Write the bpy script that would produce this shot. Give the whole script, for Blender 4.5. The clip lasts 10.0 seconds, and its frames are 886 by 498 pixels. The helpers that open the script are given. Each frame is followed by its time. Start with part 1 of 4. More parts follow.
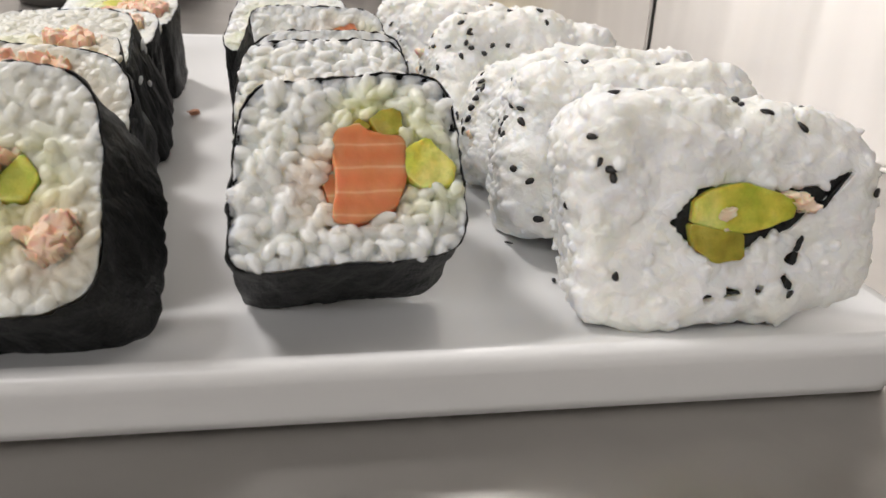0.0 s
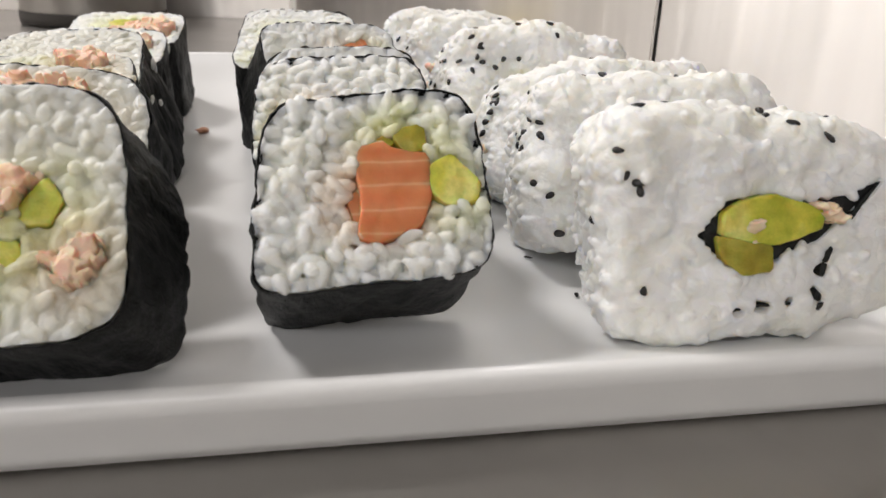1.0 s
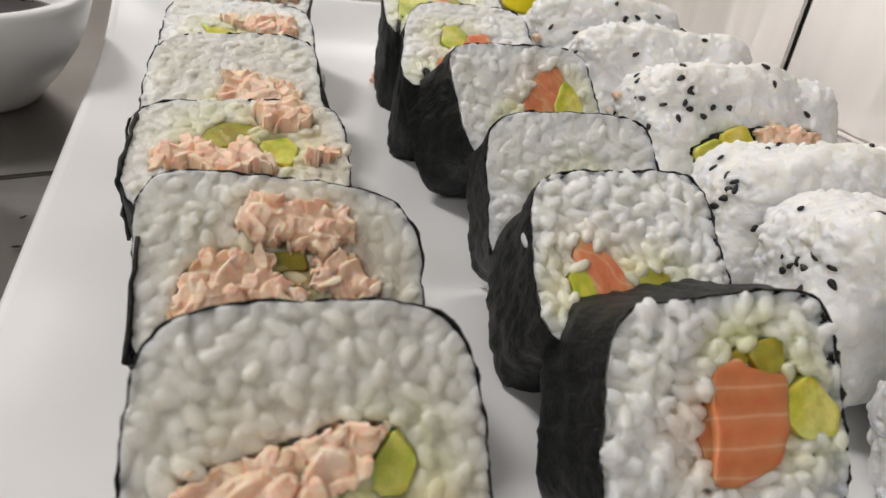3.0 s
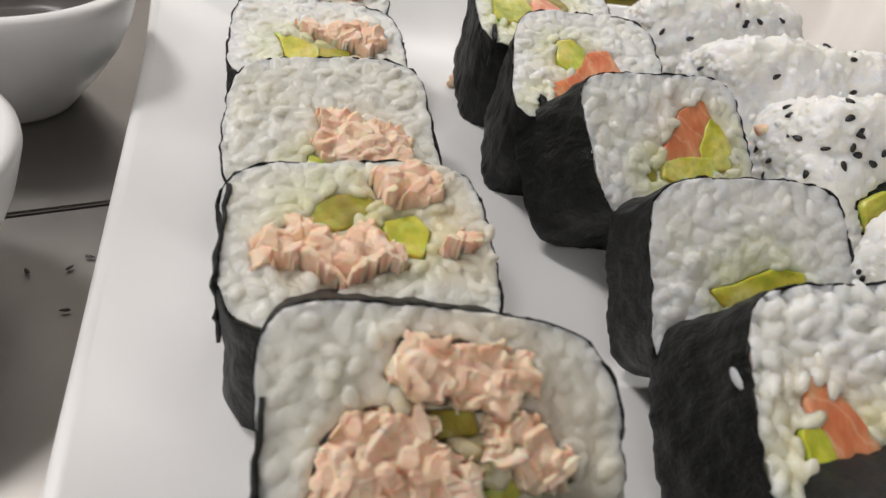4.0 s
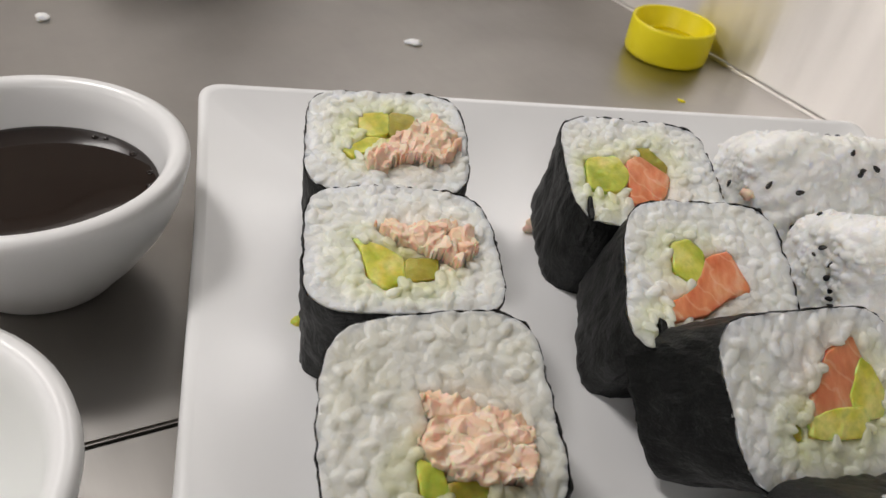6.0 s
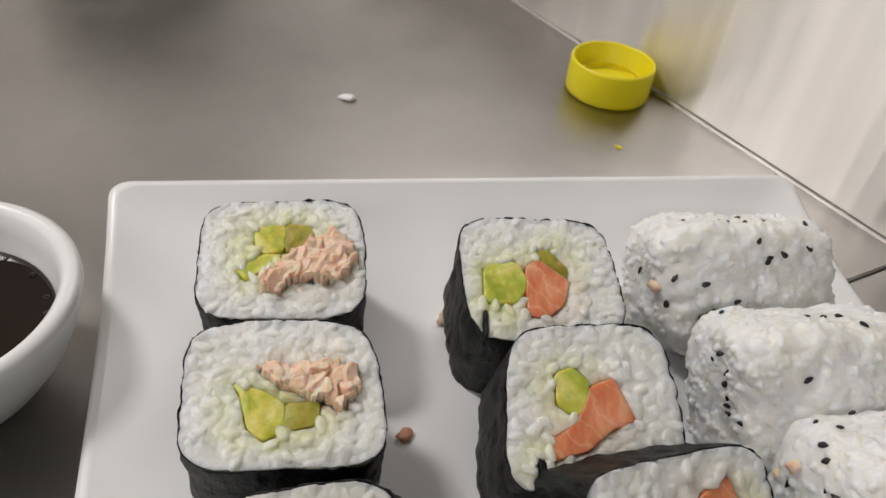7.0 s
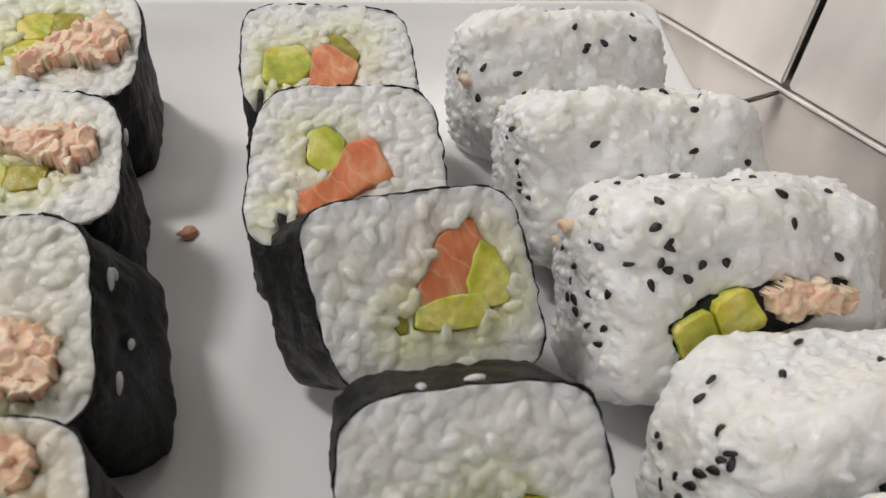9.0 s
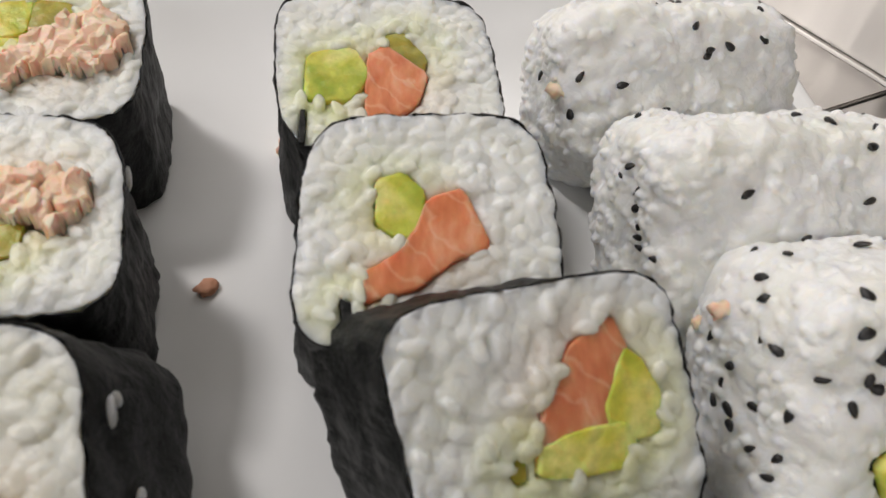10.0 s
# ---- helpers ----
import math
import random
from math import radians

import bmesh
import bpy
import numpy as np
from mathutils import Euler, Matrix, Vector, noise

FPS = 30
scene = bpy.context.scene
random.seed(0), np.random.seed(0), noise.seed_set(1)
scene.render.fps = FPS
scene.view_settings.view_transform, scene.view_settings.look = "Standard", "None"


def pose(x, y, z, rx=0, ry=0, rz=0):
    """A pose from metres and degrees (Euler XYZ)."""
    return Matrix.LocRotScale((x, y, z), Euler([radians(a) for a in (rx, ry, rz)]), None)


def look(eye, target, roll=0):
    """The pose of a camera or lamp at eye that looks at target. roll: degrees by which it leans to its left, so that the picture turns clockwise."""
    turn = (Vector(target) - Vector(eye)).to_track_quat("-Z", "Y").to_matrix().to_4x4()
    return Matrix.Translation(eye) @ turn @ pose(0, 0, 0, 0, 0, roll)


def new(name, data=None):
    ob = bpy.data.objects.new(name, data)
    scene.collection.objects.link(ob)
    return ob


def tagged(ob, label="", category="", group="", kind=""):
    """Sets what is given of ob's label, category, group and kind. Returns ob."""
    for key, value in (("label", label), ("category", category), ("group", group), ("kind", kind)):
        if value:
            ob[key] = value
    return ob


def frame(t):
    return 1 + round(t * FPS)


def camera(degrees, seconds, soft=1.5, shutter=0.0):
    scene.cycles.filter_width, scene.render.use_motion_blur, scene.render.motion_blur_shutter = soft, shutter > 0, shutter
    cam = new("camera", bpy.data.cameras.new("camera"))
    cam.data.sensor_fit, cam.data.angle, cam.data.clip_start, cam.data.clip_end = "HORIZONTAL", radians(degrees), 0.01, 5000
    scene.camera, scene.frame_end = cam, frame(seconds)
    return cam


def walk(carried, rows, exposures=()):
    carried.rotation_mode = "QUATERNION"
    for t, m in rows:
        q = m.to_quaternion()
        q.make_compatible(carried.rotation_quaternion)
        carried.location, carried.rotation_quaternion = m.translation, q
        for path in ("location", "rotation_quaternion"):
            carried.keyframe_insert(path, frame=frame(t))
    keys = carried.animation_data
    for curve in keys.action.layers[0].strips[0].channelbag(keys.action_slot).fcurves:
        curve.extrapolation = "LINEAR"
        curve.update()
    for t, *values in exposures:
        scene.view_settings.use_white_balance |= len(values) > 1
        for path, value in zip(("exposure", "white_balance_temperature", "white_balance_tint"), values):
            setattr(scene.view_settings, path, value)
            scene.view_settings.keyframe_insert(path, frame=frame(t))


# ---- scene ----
cam = camera(58.7, 10.0)
cam.data.dof.use_dof, cam.data.dof.focus_distance, cam.data.dof.aperture_fstop = True, 0.225, 28
PATH = [
    (0, (0.036, -0.002, 0.1), (0.007, 1.842, -0.673), 2.9),
    (0.5, (0.039, -0.001, 0.1), (0.011, 1.857, -0.642), 2.2),
    (1, (0.03, 0.0, 0.1), (0.003, 1.856, -0.644), 2.0),
    (1.5, (0.002, 0.004, 0.122), (-0.013, 1.85, -0.648), 2.5),
    (2, (-0.028, 0.007, 0.15), (-0.026, 1.826, -0.682), 4.4),
    (2.2, (-0.033, 0.019, 0.153), (-0.006, 1.824, -0.707), 5.8),
    (3.3, (-0.057, 0.061, 0.142), (0.028, 1.731, -0.956), 9.6),
    (3.5, (-0.065, 0.071, 0.142), (0.031, 1.73, -0.971), 10.3),
    (4, (-0.084, 0.101, 0.146), (0.0, 1.729, -1.012), 10.4),
    (4.5, (-0.104, 0.125, 0.155), (-0.032, 1.727, -1.041), 10.2),
    (5, (-0.115, 0.144, 0.167), (-0.033, 1.724, -1.058), 10.6),
    (5.2, (-0.12, 0.151, 0.173), (-0.04, 1.724, -1.06), 10.5),
    (6.3, (-0.113, 0.178, 0.193), (-0.065, 1.769, -1.018), 8.9),
    (6.5, (-0.106, 0.19, 0.205), (-0.057, 1.777, -1.012), 7.8),
    (7, (-0.09, 0.194, 0.219), (-0.019, 1.745, -1.042), 7.5),
    (7.5, (-0.08, 0.172, 0.231), (0.014, 1.718, -1.035), 7.9),
    (8, (-0.083, 0.141, 0.239), (0.028, 1.683, -1.029), 8.3),
    (8.3, (-0.069, 0.133, 0.222), (0.006, 1.713, -1.002), 6.4),
    (8.5, (-0.054, 0.144, 0.206), (0.061, 1.673, -1.077), 8.3),
    (9, (-0.024, 0.175, 0.175), (0.09, 1.651, -1.169), 7.3),
    (9.5, (-0.038, 0.215, 0.16), (0.093, 1.646, -1.231), 7.9),
    (10, (-0.045, 0.229, 0.157), (0.09, 1.63, -1.264), 8.8),
]
walk(cam, [(t, look(eye, target, roll)) for t, eye, target, roll in PATH],
     [(0, -0.85), (1.2, -0.92), (2.2, -1.2), (3.5, -1.2), (5, -1.28), (6.5, -1.44), (8.0, -1.49), (9, -1.38), (10, -1.29)])

# ---- world and lamps ----
world = bpy.data.worlds.new("world")
scene.world = world
world.use_nodes = True
world.node_tree.nodes["Background"].inputs["Color"].default_value = (0.9, 0.92, 1.0, 1)
world.node_tree.nodes["Background"].inputs["Strength"].default_value = 0.15


def lamp(name, eye, target, sx, sy, watts, colour):
    d = bpy.data.lights.new(name, "AREA")
    d.shape, d.size, d.size_y, d.energy, d.color = "RECTANGLE", sx, sy, watts, colour
    ob = new(name, d)
    ob.matrix_world = look(eye, target)
    return ob


WARM, COOL = (1.0, 0.955, 0.935), (1.0, 0.965, 0.97)
lamp("ceiling_lamp_key", (-1.05, 0.75, 1.56), (-1.05, 0.75, 0), 0.38, 0.27, 46, WARM)
# unseen fill, added to brighten the north wall and its reflection in the worktop
lamp("ceiling_lamp_far", (0.2, 2.0, 1.56), (0.2, 2.0, 0), 1.2, 0.3, 26, WARM)
# added fill with no known source; lights the west wall that the splashback mirrors
lamp("ceiling_lamp_side", (-2.35, -0.1, 1.56), (-2.35, -0.1, 0), 0.3, 1.4, 34, COOL)
# invented fill behind the camera, lifts the fronts of bowls, rolls and platter rim
lamp("ceiling_lamp_over", (-0.5, -1.7, 1.56), (-0.5, -1.7, 0), 1.4, 0.5, 44, COOL)


# ---- materials ----
def material(name, base, rough=0.5, metal=0.0, **more):
    """A principled material; returns it with its nodes, links and shader."""
    m = bpy.data.materials.new(name)
    m.use_nodes = True
    b = m.node_tree.nodes["Principled BSDF"]
    b.inputs["Base Color"].default_value = (*base, 1)
    b.inputs["Roughness"].default_value = rough
    b.inputs["Metallic"].default_value = metal
    for k, v in more.items():
        b.inputs[k.replace("_", " ")].default_value = v
    return m, m.node_tree.nodes, m.node_tree.links, b


def coords(N, L, scale=(1, 1, 1), kind="Object"):
    tc, mp = N.new("ShaderNodeTexCoord"), N.new("ShaderNodeMapping")
    mp.inputs["Scale"].default_value = scale
    L.new(tc.outputs[kind], mp.inputs["Vector"])
    return mp.outputs["Vector"]


def noise_tex(N, L, vec, scale, detail=4, rough=0.55):
    n = N.new("ShaderNodeTexNoise")
    n.inputs["Scale"].default_value, n.inputs["Detail"].default_value, n.inputs["Roughness"].default_value = scale, detail, rough
    L.new(vec, n.inputs["Vector"])
    return n.outputs["Fac"]


def ramp(N, L, fac, stops):
    r = N.new("ShaderNodeValToRGB")
    while len(r.color_ramp.elements) < len(stops):
        r.color_ramp.elements.new(0.5)
    for e, (p, c) in zip(r.color_ramp.elements, stops):
        e.position, e.color = p, (*c, 1)
    L.new(fac, r.inputs["Fac"])
    return r.outputs["Color"]


def mix(N, L, a, b, fac, mode="MULTIPLY"):
    n = N.new("ShaderNodeMix")
    n.data_type, n.blend_type = "RGBA", mode
    if isinstance(fac, float):
        n.inputs["Factor"].default_value = fac
    else:
        L.new(fac, n.inputs["Factor"])
    L.new(a, n.inputs["A"]), L.new(b, n.inputs["B"])
    return n.outputs["Result"]


def bump(N, L, b, height, strength, distance):
    n = N.new("ShaderNodeBump")
    n.inputs["Strength"].default_value, n.inputs["Distance"].default_value = strength, distance
    L.new(height, n.inputs["Height"])
    L.new(n.outputs["Normal"], b.inputs["Normal"])


def rough_from(N, L, b, fac, lo, hi):
    n = N.new("ShaderNodeMapRange")
    n.inputs["To Min"].default_value, n.inputs["To Max"].default_value = lo, hi
    L.new(fac, n.inputs["Value"])
    L.new(n.outputs["Result"], b.inputs["Roughness"])


def make_rice(name, tint, juices=(), spread=0.1, relief=0.28):
    """Cooked rice; juices: (middle in m, reach in m, colour) of what seeps out of a filling."""
    m, N, L, b = material(name, tint, 0.4, 0, Subsurface_Weight=1.0, Subsurface_Scale=0.0045, Specular_IOR_Level=0.5)
    b.inputs["Subsurface Radius"].default_value = (1.0, 0.92, 0.8)
    v = coords(N, L)
    cell = N.new("ShaderNodeTexVoronoi")
    cell.inputs["Scale"].default_value = 300
    L.new(v, cell.inputs["Vector"])
    sep = N.new("ShaderNodeSeparateColor")
    L.new(cell.outputs["Color"], sep.inputs["Color"])
    c = ramp(N, L, sep.outputs["Red"], [(0, [x * (1 - spread) for x in tint]), (0.5, tint), (1, [min(1, x * (1 + 0.7 * spread)) for x in tint])])
    stain = ramp(N, L, noise_tex(N, L, v, 55, 3), [(0.42, (1, 1, 1)), (0.68, (0.97, 0.965, 0.89))])
    c = mix(N, L, c, stain, 0.8)
    patch = noise_tex(N, L, v, 210, 3)
    for (x, y), reach, colour in juices:
        far = N.new("ShaderNodeVectorMath")
        far.operation = "DISTANCE"
        L.new(v, far.inputs[0])
        far.inputs[1].default_value = (x, y, 0)
        fade = N.new("ShaderNodeMapRange")
        fade.interpolation_type = "SMOOTHSTEP"
        for k, q in zip(("From Min", "From Max", "To Min", "To Max"), (reach * 0.45, reach, 1.0, 0.0)):
            fade.inputs[k].default_value = q
        L.new(far.outputs["Value"], fade.inputs["Value"])
        times = N.new("ShaderNodeMath")
        times.operation = "MULTIPLY"
        times.use_clamp = True
        strong = N.new("ShaderNodeMath")
        strong.operation = "MULTIPLY"
        strong.inputs[1].default_value = 0.8
        L.new(patch, strong.inputs[0])
        L.new(fade.outputs["Result"], times.inputs[0])
        L.new(strong.outputs[0], times.inputs[1])
        tone = N.new("ShaderNodeRGB")
        tone.outputs[0].default_value = (*colour, 1)
        c = mix(N, L, c, tone.outputs[0], times.outputs[0])
    L.new(c, b.inputs["Base Color"])
    # cut grains: fine facets and creases
    crease = N.new("ShaderNodeTexVoronoi")
    crease.feature = "DISTANCE_TO_EDGE"
    crease.inputs["Scale"].default_value = 420
    bent = N.new("ShaderNodeVectorMath")
    bent.operation = "MULTIPLY_ADD"
    wob = N.new("ShaderNodeTexNoise")
    wob.inputs["Scale"].default_value = 260
    L.new(v, wob.inputs["Vector"])
    L.new(wob.outputs["Color"], bent.inputs[0])
    bent.inputs[1].default_value = (0.004, 0.004, 0.004)
    L.new(v, bent.inputs[2])
    L.new(bent.outputs[0], crease.inputs["Vector"])
    both = N.new("ShaderNodeMath")
    both.operation = "ADD"
    edge = N.new("ShaderNodeMapRange")
    edge.inputs["From Max"].default_value = 0.22
    edge.inputs["To Max"].default_value = 0.6
    L.new(crease.outputs["Distance"], edge.inputs["Value"])
    L.new(edge.outputs["Result"], both.inputs[0])
    L.new(noise_tex(N, L, v, 620, 4), both.inputs[1])
    bump(N, L, b, both.outputs[0], relief, 0.00045)
    return m


RICE = make_rice("sushi_rice", (0.89, 0.895, 0.885), (), 0.05, 0.3)
RICE_WARM = make_rice("darker_sushi_rice", (0.86, 0.85, 0.81))

NORI, N, L, B = material("nori", (0.012, 0.014, 0.013), 0.5, 0, Specular_IOR_Level=0.35)
v = coords(N, L, (1, 1, 0.7))
f = noise_tex(N, L, v, 120, 7, 0.62)
L.new(ramp(N, L, f, [(0.3, (0.004, 0.0045, 0.0045)), (0.62, (0.011, 0.012, 0.0115)), (0.8, (0.028, 0.029, 0.025))]), B.inputs["Base Color"])
rough_from(N, L, B, noise_tex(N, L, v, 90, 3), 0.38, 0.7)
wrinkle = noise_tex(N, L, coords(N, L, (1, 1, 0.35)), 330, 4, 0.6)
both = N.new("ShaderNodeMath")
both.operation = "ADD"
L.new(f, both.inputs[0])
L.new(wrinkle, both.inputs[1])
bump(N, L, B, both.outputs[0], 0.7, 0.002)

SALMON, N, L, B = material("raw_salmon", (0.72, 0.24, 0.11), 0.28, 0, Subsurface_Weight=0.9, Subsurface_Scale=0.005)
v = coords(N, L)
w = N.new("ShaderNodeTexWave")
w.bands_direction = "Y"
w.inputs["Scale"].default_value, w.inputs["Distortion"].default_value, w.inputs["Detail"].default_value, w.inputs["Detail Scale"].default_value = 62, 2.2, 2, 0.6
L.new(v, w.inputs["Vector"])
lines = ramp(N, L, w.outputs["Fac"], [(0.0, (0.84, 0.46, 0.28)), (0.06, (0.76, 0.31, 0.14)), (1, (0.72, 0.25, 0.10))])
L.new(mix(N, L, lines, ramp(N, L, noise_tex(N, L, v, 150, 4), [(0.3, (0.85, 0.8, 0.75)), (0.7, (1, 1, 1))]), 1.0), B.inputs["Base Color"])
bump(N, L, B, noise_tex(N, L, v, 400, 4), 0.3, 0.0006)

SALMON_PLAIN, N, L, B = material("raw_salmon_cut_across", (0.72, 0.26, 0.12), 0.3, 0, Subsurface_Weight=0.8, Subsurface_Scale=0.004)
v = coords(N, L, (1, 0.45, 1))
c = ramp(N, L, noise_tex(N, L, v, 190, 5, 0.6), [(0.3, (0.60, 0.16, 0.06)), (0.52, (0.76, 0.29, 0.14)), (0.72, (0.86, 0.48, 0.30))])
w = N.new("ShaderNodeTexWave")
w.bands_direction = "DIAGONAL"
w.inputs["Scale"].default_value, w.inputs["Distortion"].default_value, w.inputs["Detail"].default_value, w.inputs["Detail Scale"].default_value = 75, 6.0, 4, 1.3
L.new(coords(N, L), w.inputs["Vector"])
fat = ramp(N, L, w.outputs["Fac"], [(0.0, (0.93, 0.66, 0.48)), (0.05, (0.82, 0.40, 0.23)), (0.14, (0, 0, 0))])
L.new(mix(N, L, c, fat, 0.3, "LIGHTEN"), B.inputs["Base Color"])
bump(N, L, B, noise_tex(N, L, v, 420, 4), 0.35, 0.0008)

COOKED, N, L, B = material("cooked_salmon", (0.70, 0.40, 0.27), 0.45, 0, Subsurface_Weight=0.5, Subsurface_Scale=0.003)
v = coords(N, L)
c = ramp(N, L, noise_tex(N, L, v, 170, 2), [(0.25, (0.88, 0.60, 0.43)), (0.5, (0.92, 0.69, 0.52)), (0.75, (0.94, 0.76, 0.60))])
L.new(mix(N, L, c, ramp(N, L, noise_tex(N, L, v, 330, 5), [(0.3, (0.93, 0.87, 0.8)), (0.6, (1, 1, 1))]), 1.0), B.inputs["Base Color"])
bump(N, L, B, noise_tex(N, L, coords(N, L, (1, 2, 1)), 420, 4), 0.35, 0.0006)


def make_veg(name, dark, light, pale):
    m, N, L, b = material(name, light, 0.34, 0, Subsurface_Weight=0.65, Subsurface_Scale=0.004)
    v = coords(N, L)
    c = ramp(N, L, noise_tex(N, L, v, 85, 2), [(0.36, dark), (0.5, light), (0.62, pale)])
    fine = ramp(N, L, noise_tex(N, L, v, 420, 5, 0.65), [(0.3, (0.72, 0.78, 0.6)), (0.6, (1, 1, 1))])
    L.new(mix(N, L, c, fine, 1.0), b.inputs["Base Color"])
    bump(N, L, b, noise_tex(N, L, v, 380, 5, 0.6), 0.6, 0.0007)
    return m


AVOCADO = make_veg("avocado_flesh", (0.46, 0.50, 0.04), (0.72, 0.66, 0.09), (0.86, 0.78, 0.26))
AVOCADO_GREEN = make_veg("green_avocado_flesh", (0.42, 0.48, 0.05), (0.66, 0.66, 0.11), (0.82, 0.76, 0.26))
PICKLE = make_veg("pickled_gherkin", (0.28, 0.23, 0.02), (0.42, 0.36, 0.04), (0.52, 0.46, 0.08))

SESAME, N, L, B = material("black_sesame", (0.012, 0.011, 0.011), 0.42)
bump(N, L, B, noise_tex(N, L, coords(N, L), 1500, 2), 0.4, 0.0003)

PORCELAIN, N, L, B = material("white_porcelain", (0.80, 0.80, 0.80), 0.26, 0, Coat_Weight=0.25, Coat_Roughness=0.2)
v = coords(N, L)
L.new(ramp(N, L, noise_tex(N, L, v, 14, 5), [(0.3, (0.83, 0.835, 0.835)), (0.7, (0.87, 0.875, 0.87))]), B.inputs["Base Color"])
rough_from(N, L, B, noise_tex(N, L, v, 60, 5), 0.24, 0.42)
bump(N, L, B, noise_tex(N, L, v, 8, 2), 0.05, 0.002)

SOY, N, L, B = material("soy_sauce", (0.012, 0.006, 0.004), 0.04)
v = coords(N, L)
bump(N, L, B, noise_tex(N, L, v, 30, 2), 0.015, 0.001)

YELLOW, N, L, B = material("yellow_plastic", (0.82, 0.70, 0.005), 0.38)
v = coords(N, L)
bump(N, L, B, noise_tex(N, L, v, 200, 3), 0.1, 0.0004)


def make_steel(name, base, stretch, lo, hi, grain, brushed=0.0):
    m, N, L, b = material(name, base, 0.3, 1.0)
    v = coords(N, L, stretch)
    blot = noise_tex(N, L, coords(N, L), 5, 6, 0.6)
    L.new(ramp(N, L, blot, [(0.3, [x * 0.82 for x in base]), (0.7, [min(1, x * 1.12) for x in base])]), b.inputs["Base Color"])
    s = noise_tex(N, L, v, 60, 5, 0.7)
    smear = N.new("ShaderNodeMath")
    smear.operation = "MULTIPLY_ADD"
    smear.inputs[1].default_value, smear.use_clamp = 0.5, True
    L.new(s, smear.inputs[0])
    L.new(ramp(N, L, noise_tex(N, L, coords(N, L, (1, 0.6, 1)), 9, 5, 0.62), [(0.38, (0, 0, 0)), (0.62, (0.5, 0.5, 0.5))]), smear.inputs[2])
    rough_from(N, L, b, smear.outputs[0], lo, hi)
    bump(N, L, b, s, grain, 0.0008)
    if brushed:
        wave = noise_tex(N, L, coords(N, L, (1, 1, 0.03)), 26, 3, 0.5)
        # soft vertical bands of room reflection, put into the base colour
        tone = ramp(N, L, wave, [(0.3, [x * 0.86 for x in base]), (0.62, base)])
        L.new(tone, b.inputs["Base Color"])
        both = N.new("ShaderNodeMath")
        both.operation = "MULTIPLY_ADD"
        both.inputs[1].default_value = 6.0
        L.new(wave, both.inputs[0])
        L.new(s, both.inputs[2])
        bump(N, L, b, both.outputs[0], grain, 0.0008)
        turn = N.new("ShaderNodeTangent")
        turn.direction_type, turn.axis = "RADIAL", "Z"
        L.new(turn.outputs["Tangent"], b.inputs["Tangent"])
        b.inputs["Anisotropic"].default_value, b.inputs["Anisotropic Rotation"].default_value = brushed, 0.25
    return m


STEEL_TABLE = make_steel("worn_steel_worktop", (0.385, 0.37, 0.35), (0.5, 3, 1), 0.24, 0.46, 0.05)
STEEL_WALL = make_steel("brushed_steel_panel", (0.92, 0.89, 0.86), (0.3, 0.3, 0.006), 0.34, 0.46, 0.3, 0.85)
DARK, N, L, B = material("dark_joint", (0.03, 0.026, 0.022), 0.7)
PLASTER, N, L, B = material("painted_plaster", (0.88, 0.86, 0.82), 0.8)
bump(N, L, B, noise_tex(N, L, coords(N, L), 40, 5), 0.2, 0.002)
FLOORING, N, L, B = material("dark_floor_tile", (0.16, 0.15, 0.14), 0.5)
bump(N, L, B, noise_tex(N, L, coords(N, L), 20, 5), 0.2, 0.002)
CRUMB, N, L, B = material("fish_crumb", (0.62, 0.30, 0.18), 0.5)
bump(N, L, B, noise_tex(N, L, coords(N, L), 700, 4), 0.7, 0.001)


# ---- building helpers ----
MM = 0.001


def mesh_of(name, verts, faces, mat, smooth=True):
    me = bpy.data.meshes.new(name)
    me.from_pydata([tuple(p) for p in verts], [], faces)
    me.materials.append(mat)
    if smooth:
        me.polygons.foreach_set("use_smooth", [True] * len(me.polygons))
    me.update()
    return me


def part_of(name, me, parent, label="", kind=""):
    ob = new(name, me)
    ob.parent = parent
    return tagged(ob, label, "", "", kind)


def merged(ob, voxel):
    """Melts the overlapping grains of a rice mesh into one skin."""
    mod = ob.modifiers.new("merge", "REMESH")
    mod.mode, mod.voxel_size, mod.use_smooth_shade = "VOXEL", voxel * MM, True
    return ob


def part(name, bm, mat, parent=None, label="", smooth=False):
    me = bpy.data.meshes.new(name)
    bm.to_mesh(me)
    bm.free()
    me.materials.append(mat)
    if smooth:
        me.polygons.foreach_set("use_smooth", [True] * len(me.polygons))
    ob = new(name, me)
    ob.parent = parent
    return tagged(ob, label)


def thing(name, m, label, category, group=""):
    ob = new(name)
    ob.matrix_world = m
    ob.empty_display_size = 0.01
    return tagged(ob, label, category, group)


def rings_mesh(rings, cap_first=True, cap_last=True):
    """Verts and faces of stacked closed rings with the same number of points."""
    n = len(rings[0])
    verts = [p for r in rings for p in r]
    faces = []
    for k in range(len(rings) - 1):
        a, b = k * n, (k + 1) * n
        faces += [(a + i, a + (i + 1) % n, b + (i + 1) % n, b + i) for i in range(n)]
    if cap_first:
        faces.append(tuple(reversed(range(n))))
    if cap_last:
        faces.append(tuple(range((len(rings) - 1) * n, len(rings) * n)))
    return verts, faces


def block(sx, sy, sz, x=0, y=0, z=0, bevel=0.0):
    bm = bmesh.new()
    bmesh.ops.create_cube(bm, size=1, matrix=Matrix.Translation((x, y, z)) @ Matrix.Diagonal((sx, sy, sz, 1)))
    if bevel:
        bmesh.ops.bevel(bm, geom=bm.edges[:], offset=bevel, segments=2, affect="EDGES")
    return bm


